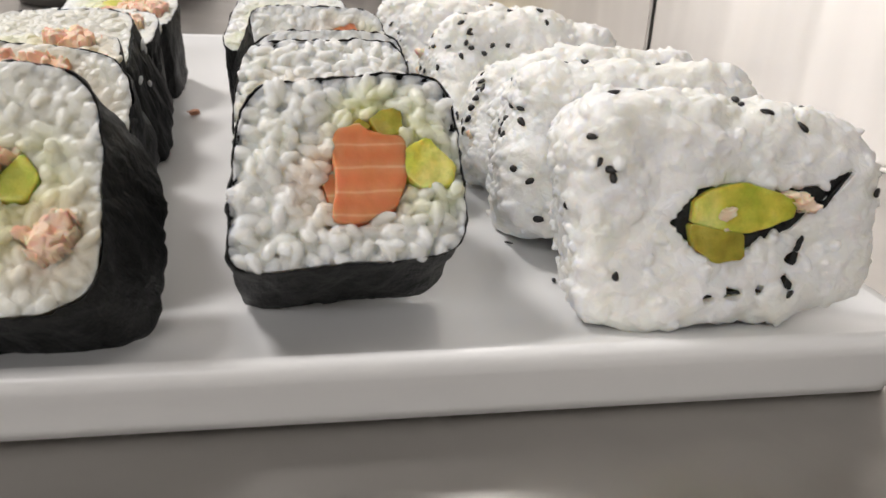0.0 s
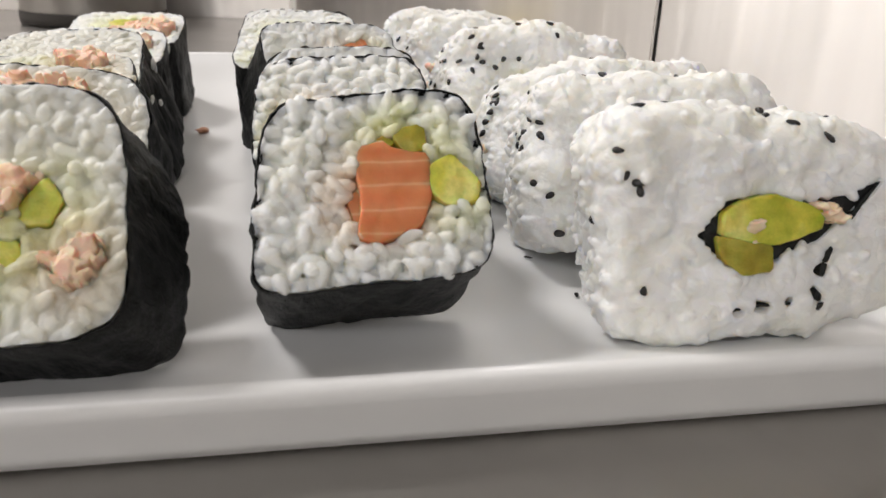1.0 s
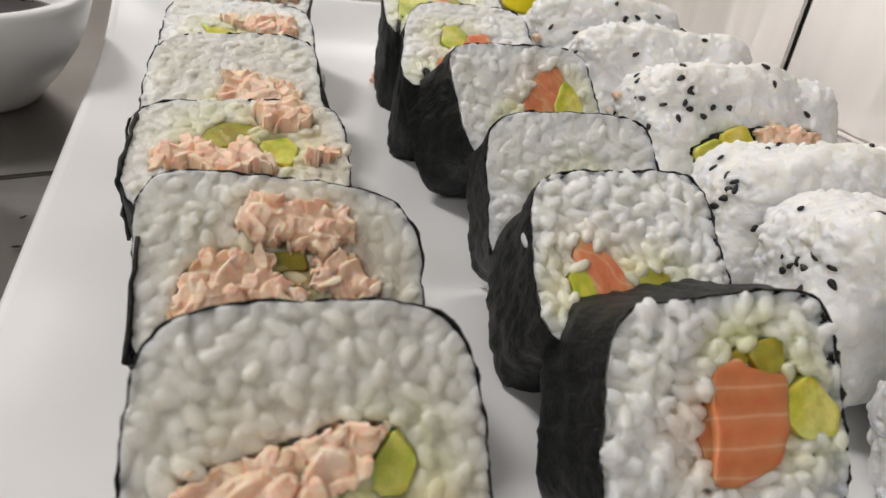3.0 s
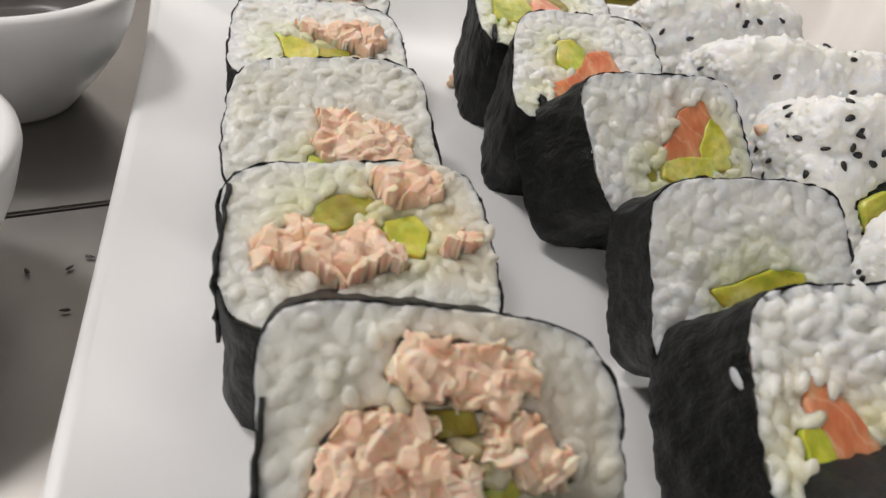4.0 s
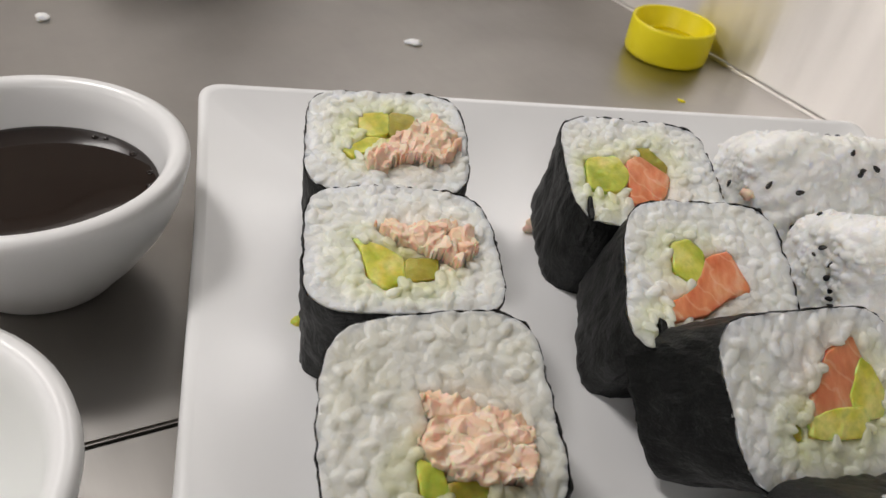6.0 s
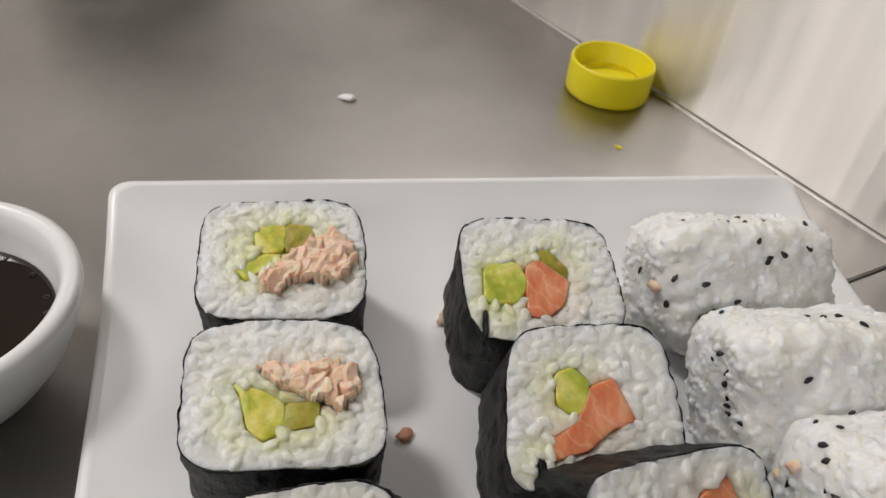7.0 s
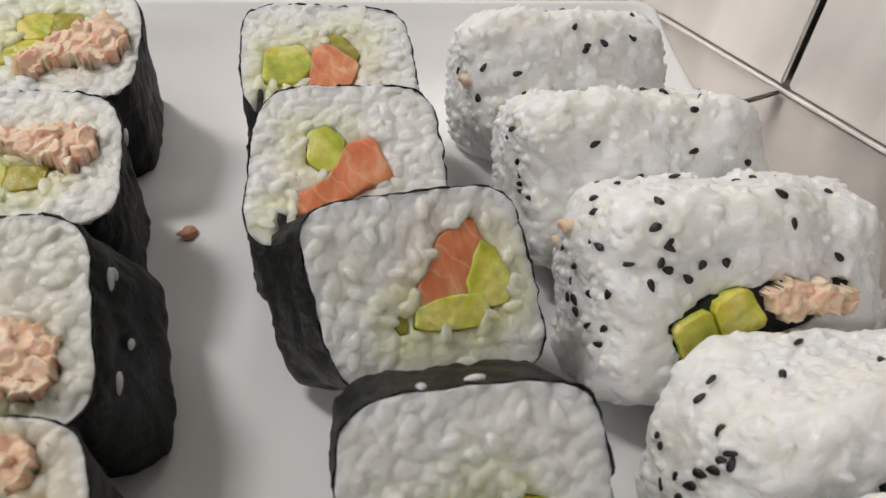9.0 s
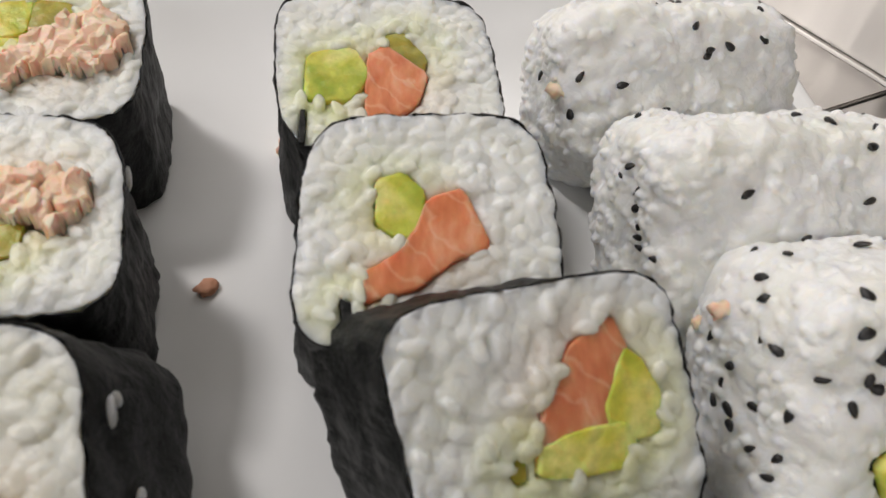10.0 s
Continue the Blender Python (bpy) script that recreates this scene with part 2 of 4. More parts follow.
def inside(x, y, poly):
    hit = False
    for (x0, y0), (x1, y1) in zip(poly, poly[1:] + poly[:1]):
        if (y0 > y) != (y1 > y) and x < (x1 - x0) * (y - y0) / (y1 - y0) + x0:
            hit = not hit
    return hit


def ball(level):
    bm = bmesh.new()
    bmesh.ops.create_icosphere(bm, subdivisions=level, radius=1)
    v = np.array([p.co[:] for p in bm.verts])
    f = np.array([[q.index for q in p.verts] for p in bm.faces])
    bm.free()
    return v, f


BALL_V, BALL_F = ball(2)
GRAIN_A, GRAIN_B = 2.9, 1.65


def soft_top(heights, k):
    """The smooth maximum over the last axis: grains that stick together."""
    m = heights.max(axis=-1, keepdims=True)
    return m[..., 0] + np.log(np.exp(k * (heights - m)).sum(axis=-1)) / k


GRAIN = BALL_V * np.array([2.8, 1.5, 1.4]) * MM
GRAIN[:, 1:] *= (1 - 0.12 * BALL_V[:, :1])


def loose_grains(places, rng, lid=None):
    """Whole grains that stand out of the packed rice. places: (position in m, frame of tangent, tangent and normal as columns)."""
    vs, fs = [], []
    for i, (p, fr) in enumerate(places):
        a, tip = rng.uniform(0, 2 * math.pi), rng.normal(0, 0.3)
        ca, sa, ct, st = math.cos(a), math.sin(a), math.cos(tip), math.sin(tip)
        local = np.array([[ca * ct, -sa, -ca * st], [sa * ct, ca, -sa * st], [st, 0, ct]])
        g = GRAIN * rng.uniform(0.82, 1.12, 3)
        g = g + np.outer(g[:, 0] ** 2, [0, rng.uniform(-70, 70), 0])
        q = g @ (fr @ local).T + p
        if lid is not None:
            top = (lid + rng.uniform(-0.3, 0.35)) * MM
            q[:, 2] = np.where(q[:, 2] > top, top + (q[:, 2] - top) * 0.3, q[:, 2])
        vs.append(q)
        fs.append(BALL_F + i * len(GRAIN))
    return np.concatenate(vs), np.concatenate(fs)


def grain_skin(px, py, w, h, rng, gap, press):
    """Heights, in mm, of a cut face of packed rice at the points px, py: long grains lying every way.
    press: 0 for loose whole grains, 1 for rice mashed flat by the knife."""
    pts = []
    for _ in range(3000):
        x, y = rng.uniform(-w / 2, w / 2), rng.uniform(-h / 2, h / 2)
        if all((x - a) ** 2 + (y - b) ** 2 > gap * gap for a, b in pts):
            pts.append((x, y))
    z = np.full(px.shape, -2.4)
    for x, y in pts:
        a, long, wide = rng.uniform(0, math.pi), GRAIN_A * rng.uniform(0.75, 1.15), GRAIN_B * rng.uniform(0.85, 1.15)
        dx, dy = px - x, py - y
        u, v = dx * math.cos(a) + dy * math.sin(a), -dx * math.sin(a) + dy * math.cos(a)
        v = v + rng.uniform(-0.06, 0.06) * u * u
        q = (u / long) ** 2 + (v / wide) ** 2
        top = rng.uniform(-0.9, 0.35) + rng.normal(0, 0.14) * u
        z = np.maximum(z, np.where(q < 1, top - 1.5 + 1.5 * np.sqrt(np.maximum(0, 1 - q)), -9))
    warp = np.array([noise.noise((x * 0.16 + gap * 40, y * 0.16, w)) * 0.7 + noise.noise((x * 0.45, y * 0.45, w + 3)) * 0.25 for x, y in zip(px.ravel(), py.ravel())]).reshape(px.shape)
    level = 0.1 - 0.35 * press
    z = np.where(z > level, level + (z - level) * (0.8 - 0.65 * press), z)
    floor = -2.4 + 1.5 * press
    return np.where(z < floor, floor + (z - floor) * 0.2, z) * (1 - 0.62 * press) + warp * press


def outline(quad, rng, power=4.5, n=144):
    """A rounded four-sided outline, wavy where grains push the seaweed out; n points, counter-clockwise.
    quad: its corners in mm: upper left, upper right, lower right, lower left."""
    (ax, ay), (bx, by), (cx, cy), (dx, dy) = quad
    k1, k2, p1, p2, off = rng.uniform(0.004, 0.011), rng.uniform(0.004, 0.009), rng.uniform(0, 6.28), rng.uniform(0, 6.28), rng.uniform(0, 90)
    pts = []
    for i in range(n):
        t = 2 * math.pi * i / n
        c, s = math.cos(t), math.sin(t)
        r = (abs(c) ** power + abs(s) ** power) ** (-1 / power) * (1 + k1 * math.sin(3 * t + p1) + k2 * math.sin(5 * t + p2))
        r += 0.022 * noise.noise((c * 5.5 + off, s * 5.5, 0)) + 0.012 * noise.noise((c * 13 + off, s * 13, 3))
        u, v = (1 + r * c) / 2, (1 + r * s) / 2
        pts.append(((dx * (1 - u) + cx * u) * (1 - v) + (ax * (1 - u) + bx * u) * v, (dy * (1 - u) + cy * u) * (1 - v) + (ay * (1 - u) + by * u) * v))
    return pts


def grow(poly, d):
    cx, cy = sum(p[0] for p in poly) / len(poly), sum(p[1] for p in poly) / len(poly)
    out = []
    for x, y in poly:
        l = math.hypot(x - cx, y - cy) + 1e-9
        out.append((x + (x - cx) / l * d, y + (y - cy) / l * d))
    return out


def finer(poly, step):
    out = []
    for (x0, y0), (x1, y1) in zip(poly, poly[1:] + poly[:1]):
        k = max(1, int(math.hypot(x1 - x0, y1 - y0) / step))
        out += [(x0 + (x1 - x0) * i / k, y0 + (y1 - y0) * i / k) for i in range(k)]
    return out


def chunk(poly, top, depth, seed, rough=0.3, swell=1.5):
    """A cut stick of filling whose end shows: a rounded prism on an uneven outline, in mm."""
    poly = grow(poly, swell)
    for _ in range(1):
        poly = [(a[0] * k + b[0] * (1 - k), a[1] * k + b[1] * (1 - k)) for a, b in zip(poly, poly[1:] + poly[:1]) for k in (0.88, 0.12)]
    pts = finer(poly, 0.9)
    cx, cy = sum(p[0] for p in pts) / len(pts), sum(p[1] for p in pts) / len(pts)
    rings = []
    for z, k in ((-depth, 0.96), (-depth * 0.4, 1.0), (top - 0.9, 1.0), (top - 0.3, 0.995), (top - 0.05, 0.965), (top + 0.03, 0.92), (top + 0.06, 0.8), (top + 0.1, 0.56), (top + 0.1, 0.4), (top + 0.1, 0.2)):
        ring = []
        for x, y in pts:
            px, py = cx + (x - cx) * k, cy + (y - cy) * k
            d = noise.noise_vector((px * 0.35 + seed, py * 0.35, z * 0.3)) * rough
            ring.append(((px + d.x) * MM, (py + d.y) * MM, (z + (d.z * 1.1 if k < 0.96 and z > -2 else 0)) * MM))
        rings.append(ring)
    return rings_mesh(rings)


def edge_distance(px, py, poly):
    """Distance in mm to an outline, positive inside."""
    best = np.full(px.shape, 1e9)
    hit = np.zeros(px.shape, bool)
    for (x0, y0), (x1, y1) in zip(poly, poly[1:] + poly[:1]):
        ex, ey = x1 - x0, y1 - y0
        t = np.clip(((px - x0) * ex + (py - y0) * ey) / (ex * ex + ey * ey + 1e-9), 0, 1)
        best = np.minimum(best, np.hypot(px - x0 - t * ex, py - y0 - t * ey))
        cross = ((y0 > py) != (y1 > py)) & (px < ex * (py - y0) / (ey + 1e-9) + x0)
        hit ^= cross
    return np.where(hit, best, -best)


def flakes(poly, top, rng, step=0.2):
    """Flaked cooked fish inside an outline: overlapping torn flakes, each ridged across its fibres."""
    xs, ys = [p[0] for p in poly], [p[1] for p in poly]
    nx, ny = int((max(xs) - min(xs) + 3) / step) + 2, int((max(ys) - min(ys) + 3) / step) + 2
    PX, PY = np.meshgrid(min(xs) - 1.5 + step * np.arange(nx), min(ys) - 1.5 + step * np.arange(ny))
    wob = np.array([noise.noise_vector((x * 0.5 + top * 7, y * 0.5, seed_off))[:] for x, y, seed_off in zip(PX.ravel(), PY.ravel(), np.full(PX.size, rng.uniform(0, 50)))]).reshape(ny, nx, 3)
    ragged = np.array([noise.noise((x * 0.33, y * 0.33, top * 5 + 11)) + 0.5 * noise.noise((x * 1.1, y * 1.1, top + 4)) for x, y in zip(PX.ravel(), PY.ravel())]).reshape(ny, nx)
    WX, WY = PX + wob[..., 0] * 1.4, PY + wob[..., 1] * 1.4
    D = edge_distance(WX, WY, poly) + wob[..., 2] * 1.1 + ragged * 1.5
    Z = np.full(PX.shape, -2.0)
    area = (max(xs) - min(xs)) * (max(ys) - min(ys))
    lean = rng.uniform(0, math.pi)
    for _ in range(max(8, int(area / 4.2))):
        cx, cy = rng.uniform(min(xs), max(xs)), rng.uniform(min(ys), max(ys))
        a = lean + rng.normal(0, 0.8)
        u, v = (WX - cx) * math.cos(a) + (WY - cy) * math.sin(a), -(WX - cx) * math.sin(a) + (WY - cy) * math.cos(a)
        la, lb = rng.uniform(2.0, 5.0), rng.uniform(1.1, 2.5)
        body = 1 - np.abs(u / la) ** 2.6 - np.abs(v / lb) ** 2.6
        ridge = 0.2 * np.abs(np.sin(u * 2.1 + 2.8 * wob[..., 0])) ** 0.6 + 0.3 * wob[..., 2]
        z = rng.uniform(-3.6, 0.5) + rng.normal(0, 0.25) * u + rng.normal(0, 0.42) * v + 2.0 * np.clip(body, 0, 0.55) ** 0.6 + ridge
        Z = np.where(body > 0, np.maximum(Z, z), Z)
    Z = top + np.clip(Z, -3.4, 2.6) - 5 * np.clip(1 - D / 0.4, 0, 1) ** 2
    keep = D > -0.35
    index = -np.ones(PX.shape, int)
    index[keep] = np.arange(keep.sum())
    verts = (np.stack([WX, WY, Z], -1)[keep] * MM).tolist()
    faces = []
    for r in range(ny - 1):
        for c in range(nx - 1):
            q = (index[r, c], index[r, c + 1], index[r + 1, c + 1], index[r + 1, c])
            if min(q) >= 0:
                faces.append(tuple(int(i) for i in q))
    return verts, faces


FLOOR_Z = 0.0118
PLATE_TURN = 11.5
KIND = {"raw": (SALMON, "salmon_strip", "raw orange salmon with pale fat lines"), "cut": (SALMON_PLAIN, "salmon_strip", "raw orange salmon cut across the grain"), "avo": (AVOCADO, "avocado_stick", "yellow-green avocado"),
        "green": (AVOCADO_GREEN, "avocado_stick", "bright green avocado"), "pickle": (PICKLE, "gherkin_stick", "olive-coloured pickled gherkin"),
        # sliver: a nori-coloured piece that draws a dark notch in the face
        "cooked": (COOKED, "flaked_salmon", "flaked pale pink cooked salmon"), "sliver": (NORI, "nori_edge", "dark sliver put in for a notch at the roll's edge")}


def face_pose(centre, yaw, slope):
    """x along the cut face, y up the face, z out of it; slope: degrees by which the face rises from lying flat."""
    ya, e = radians(yaw), radians(90 - slope)
    x = Vector((math.cos(ya), math.sin(ya), 0))
    z = Vector((math.sin(ya) * math.cos(e), -math.cos(ya) * math.cos(e), math.sin(e)))
    y = z.cross(x)
    m = Matrix((x, y, z)).transposed().to_4x4()
    m.translation = Vector(centre) * MM
    return m


def maki(seed, centre, yaw, slope, quad, fillings, label, group, rice=RICE, power=4.5, depth=None, gap=2.2, press=0.85, skew=0.0, loose=26, lift=0.0):
    """A piece of maki, its face in mm about the face's centre: nori, rice, and each filling."""
    rng = np.random.default_rng(seed)
    m = face_pose(centre, yaw, slope)
    w, h = 2 * max(abs(p[0]) for p in quad), 2 * max(abs(p[1]) for p in quad)
    if depth is None:
        low = (m @ Vector((0, -h / 2 * MM, 0))).z
        depth = max(22, min(42, (low - FLOOR_Z) / MM / m.col[2].z)) + 2.2
    top = thing("maki_piece", m, label, "sushi", group)
    edge = outline(quad, rng, power)
    n = len(edge)
    # nori sleeve, outside and a short way inside
    rings = []
    for z, k in [(-depth + 0.3, 0.93), (-depth - 0.1, 0.975), (-depth, 1.0)] + [(-depth + depth * i / 24, 1.0) for i in range(1, 24)] + [(0.0, 1.0), (0.0, 0.995), (-1.5, 0.989), (-5, 0.98)]:
        ring = []
        for i, (x, y) in enumerate(edge):
            d = noise.noise((x * 0.12 + seed * 7, y * 0.12, z * 0.10)) * 0.9 + noise.noise((x * 0.35 + seed, y * 0.35, z * 0.12)) * 0.7
            d += noise.noise((x * 0.7 + seed, y * 0.7, z * 0.3)) * 0.35
            sag = -0.55 * math.sin(math.pi * min(1, max(0, -z / depth)))
            l = math.hypot(x, y)
            g = k + (d + sag) / l * (0.35 if z > -1 else 1)
            jag = -0.65 + 1.1 * noise.noise((x * 0.45 + seed * 3, y * 0.45, 5)) + 0.5 * noise.noise((x * 1.3, y * 1.3, seed)) if z > -0.5 else 0
            ring.append(((x * g - skew * z / depth) * MM, (y * g - lift * z / depth * max(0, 2 * y / h)) * MM, (z + jag) * MM))
        rings.append(ring)
    part_of("nori", mesh_of("nori", *rings_mesh(rings, True, False), NORI), top, "dark wrinkled seaweed sheet")
    # rice: a core with hollows, and grains on its face
    holes = [grow(f[1], 0.9) for f in fillings]
    G = 184
    ang = [math.atan2(y, x) for x, y in edge]
    rad = [math.hypot(x, y) for x, y in edge]
    order = sorted(range(n), key=lambda q: ang[q])
    xs, rs = np.array([ang[q] for q in order]), np.array([rad[q] for q in order])
    U, V = np.meshgrid(np.linspace(-1, 1, G), np.linspace(-1, 1, G))
    A = np.arctan2(V * h, U * w)
    sq = np.maximum(np.abs(U), np.abs(V))
    ro = np.interp(A, np.concatenate([xs - 2 * math.pi, xs, xs + 2 * math.pi]), np.tile(rs, 3)) * 0.989
    PX, PY = ro * sq * np.cos(A), ro * sq * np.sin(A)
    Z = grain_skin(PX, PY, w, h, rng, gap, press) - 0.1
    Z = np.where(sq > 0.985, np.clip(Z, -0.9, 0.0), Z)
    for p in holes:
        near_hole = edge_distance(PX, PY, p)
        Z = np.where(near_hole > 0, -5.0, Z - 0.9 * np.exp(np.minimum(0, near_hole) / 0.9))
    verts = (np.stack([PX, PY, Z], -1).reshape(-1, 3) * MM).tolist()
    faces = [(r * G + c, r * G + c + 1, (r + 1) * G + c + 1, (r + 1) * G + c) for r in range(G - 1) for c in range(G - 1)]
    rim = [c for c in range(G)] + [r * G + G - 1 for r in range(1, G)] + [(G - 1) * G + c for c in range(G - 2, -1, -1)] + [r * G for r in range(G - 2, 0, -1)]
    o = len(verts)
    k = len(rim)
    verts += [(verts[q][0] * 0.96, verts[q][1] * 0.96, -2.6 * MM) for q in rim]
    verts += [(verts[q][0] * 0.94, verts[q][1] * 0.94, -8.5 * MM) for q in rim]
    faces += [(rim[i], o + i, o + (i + 1) % k, rim[(i + 1) % k]) for i in range(k)]
    faces += [(o + i, o + k + i, o + k + (i + 1) % k, o + (i + 1) % k) for i in range(k)]
    faces.append(tuple(range(o + k, o + 2 * k)))
    places = []
    while len(places) < loose:
        x, y = rng.uniform(-w / 2, w / 2), rng.uniform(-h / 2, h / 2)
        if inside(x * 1.08, y * 1.08, edge) and not any(inside(x, y, grow(p, 0.1)) for p in holes):
            places.append((np.array([x, y, rng.uniform(-1.0, -0.45)]) * MM, np.eye(3)))
    for kind, pl, high in fillings:
        for x, y in finer(pl, 2.6):
            if rng.uniform() < 0.35 and inside(x * 1.1, y * 1.1, edge):
                out = rng.uniform(1.2, 2.0) + (0.8 if kind == "cooked" else 0)
                mx, my = sum(p[0] for p in pl) / len(pl), sum(p[1] for p in pl) / len(pl)
                l = math.hypot(x - mx, y - my) + 1e-9
                x, y = x + (x - mx) / l * out, y + (y - my) / l * out
                if any(inside(x, y, grow(q[1], 0.8)) for q in fillings):
                    continue
                places.append((np.array([x, y, high * 0.3 + rng.uniform(-1.1, -0.35)]) * MM, np.eye(3)))
    gv, gf = loose_grains(places, rng, 0.8 - 0.5 * press)
    faces += [tuple(f) for f in (gf + len(verts)).tolist()]
    verts = np.concatenate([np.array(verts), gv])
    juices = []
    for kind, pl, _ in fillings:
        mid = (sum(p[0] for p in pl) / len(pl) * MM, sum(p[1] for p in pl) / len(pl) * MM)
        size = max(math.hypot(p[0] * MM - mid[0], p[1] * MM - mid[1]) for p in pl)
        juices.append((mid, min(size, 0.009) + 0.0095, {"raw": (1, 0.82, 0.70), "cut": (1, 0.82, 0.70), "cooked": (1, 0.86, 0.70)}.get(kind, (0.90, 0.93, 0.50))))
    # rolls given the darker rice get a darker, slightly yellower base tint
    rice = make_rice("sushi_rice_with_juice", (0.80, 0.81, 0.79) if rice is RICE else (0.69, 0.69, 0.64), juices)
    merged(part_of("rice", mesh_of("rice", verts, faces, rice), top, "sticky white rice", "stuff"), 0.27)
    for i, (kind, poly, high) in enumerate(fillings):
        mat, name, tag = KIND[kind]
        if kind == "cooked":
            v, f = flakes(grow(poly, 1.0), high + 0.7, rng)
        else:
            v, f = chunk(poly, high - 0.1, 12, seed + i * 3.7, 0.3, 0.8)
        part_of(name, mesh_of(name, v, f, mat), top, tag)
    return top


def poly(cx, cy, sx, sy, text):
    """Points given on a drawing of a face whose middle is cx, cy, scaled to mm."""
    out = []
    for w in text.split():
        a, b = w.split(",")
        out.append(((float(a) - cx) * sx, (cy - float(b)) * sy))
    return out


def filled(cx, cy, sx, sy, rows):
    return [(k, poly(cx, cy, sx, sy, t), h) for k, h, t in rows]

from mathutils import kdtree


# ---- setting ----
WALL_P, WALL_D = Vector((0.146, 0.492, 0)), Vector((0.567, -0.824, 0)).normalized()
WALL_ANGLE = math.degrees(math.atan2(WALL_D.y, WALL_D.x))


def wall_frame(along=0.0, out=0.0, z=0.0):
    """A pose on the steel wall: x along it towards the viewer, y away from the room, z up."""
    n = Vector((-WALL_D.y, WALL_D.x, 0))
    p = WALL_P + WALL_D * along + n * out
    return pose(p.x, p.y, z, 0, 0, WALL_ANGLE)


def structure(name, bm, mat, m, label, category, smooth=False):
    ob = part(name, bm, mat, None, label, smooth)
    ob.matrix_world = m
    return tagged(ob, "", category, "", "structure")


# two steel worktops that meet at a dark joint square to the wall
GAP = 0.0011


def slanted(bm):
    """The joint runs a little out of square with the wall."""
    for p in bm.verts:
        p.co.x += 0.078 * p.co.y
    return bm


structure("worktop_far", slanted(block(1.6, 1.5, 0.04, -0.8 - GAP / 2, -0.75, -0.02, 0.0008)), STEEL_TABLE, wall_frame(), "worn brushed stainless steel kitchen worktop", "worktop")
structure("worktop_near", slanted(block(1.2, 1.5, 0.04, 0.6 + GAP / 2, -0.75, -0.02, 0.0008)), STEEL_TABLE, wall_frame(0, 0, -0.0004), "worn brushed stainless steel worktop section", "worktop")
structure("joint", slanted(block(0.02, 1.5, 0.02, 0, -0.75, -0.0125)), DARK, wall_frame(), "dark gap between two steel worktops", "joint")
# steel wall panels with a vertical joint
for k, (a, b) in enumerate(((-0.547, -0.0015), (0.0015, 1.2))):
    structure("wall_panel_%d" % (k + 1), block(b - a, 0.012, 0.105, (a + b) / 2, 0.0062, 0.0545, 0.0012), STEEL_WALL, wall_frame(), "brushed stainless steel splashback panel", "wall")
structure("wall_ledge", block(1.747, 0.16, 0.012, 0.3265, 0.0815, 0.1135, 0.002), STEEL_WALL, wall_frame(), "steel ledge along the top of the splashback", "ledge")
structure("wall_joint", block(0.02, 0.006, 0.1, 0, 0.015, 0.052), DARK, wall_frame(), "dark vertical joint between steel panels", "joint")
structure("trim", block(1.747, 0.0022, 0.002, 0.3265, -0.0002, 0.0008, 0.0004), STEEL_WALL, wall_frame(), "thin sealed line where wall meets worktop", "trim")
structure("wall_panel_3", block(1.3, 0.02, 0.4, -0.82, 0.953, 0.2, 0.0012), STEEL_WALL, Matrix(), "brushed steel panel behind the worktop", "wall")
# the room round it
floor_z, ceil_z = -0.9, 1.6
structure("floor", block(6, 6, 0.1, 0, 0, floor_z - 0.05), FLOORING, Matrix(), "plain dark kitchen floor", "floor")
structure("ceiling", block(6, 6, 0.1, 0, 0, ceil_z + 0.05), PLASTER, Matrix(), "plain white ceiling", "ceiling")
structure("wall_north", block(6, 0.1, 2.5, 0, 2.6, 0.35), PLASTER, Matrix(), "plain painted kitchen wall", "wall")
structure("wall_south", block(6, 0.1, 2.5, 0, -2.6, 0.35), PLASTER, Matrix(), "plain painted kitchen wall", "wall")
structure("wall_east", block(0.1, 5.1, 2.5, 2.9, 0, 0.35), PLASTER, Matrix(), "plain painted kitchen wall", "wall")
structure("wall_west", block(0.1, 5.1, 2.5, -2.9, 0, 0.35), PLASTER, Matrix(), "plain painted kitchen wall", "wall")

# ---- plate ----
PLATE = pose(0, 0, 0, 0, 0, PLATE_TURN) @ pose(0.035, 0.312, 0)


def rounded_rect(hx, hy, r, z, seg=8):
    pts = []
    for cx, cy, a0 in ((hx - r, hy - r, 0), (-hx + r, hy - r, 90), (-hx + r, -hy + r, 180), (hx - r, -hy + r, 270)):
        for i in range(seg + 1):
            a = radians(a0 + 90 * i / seg)
            pts.append((cx + r * math.cos(a), cy + r * math.sin(a), z))
        nx, ny = {0: (-hx + r, hy), 90: (-hx, -hy + r), 180: (hx - r, -hy), 270: (hx, hy - r)}[a0]
        x0, y0 = pts[-1][:2]
        pts += [(x0 + (nx - x0) * k / 24, y0 + (ny - y0) * k / 24, z) for k in range(1, 24)]
    return pts


plate = thing("platter", PLATE, "long rectangular white porcelain platter on steel worktop", "plate")
def swept(ring):
    """The platter is a little wider at its far end, which curves upwards."""
    out = []
    for x, y, z in ring:
        x -= 0.0105 * (y / 0.185) * max(0, -x / 0.143)
        far = max(0, y - 0.085)
        out.append((x, y - 0.17 * far, z + 1.4 * far * far))
    return out


rings = []
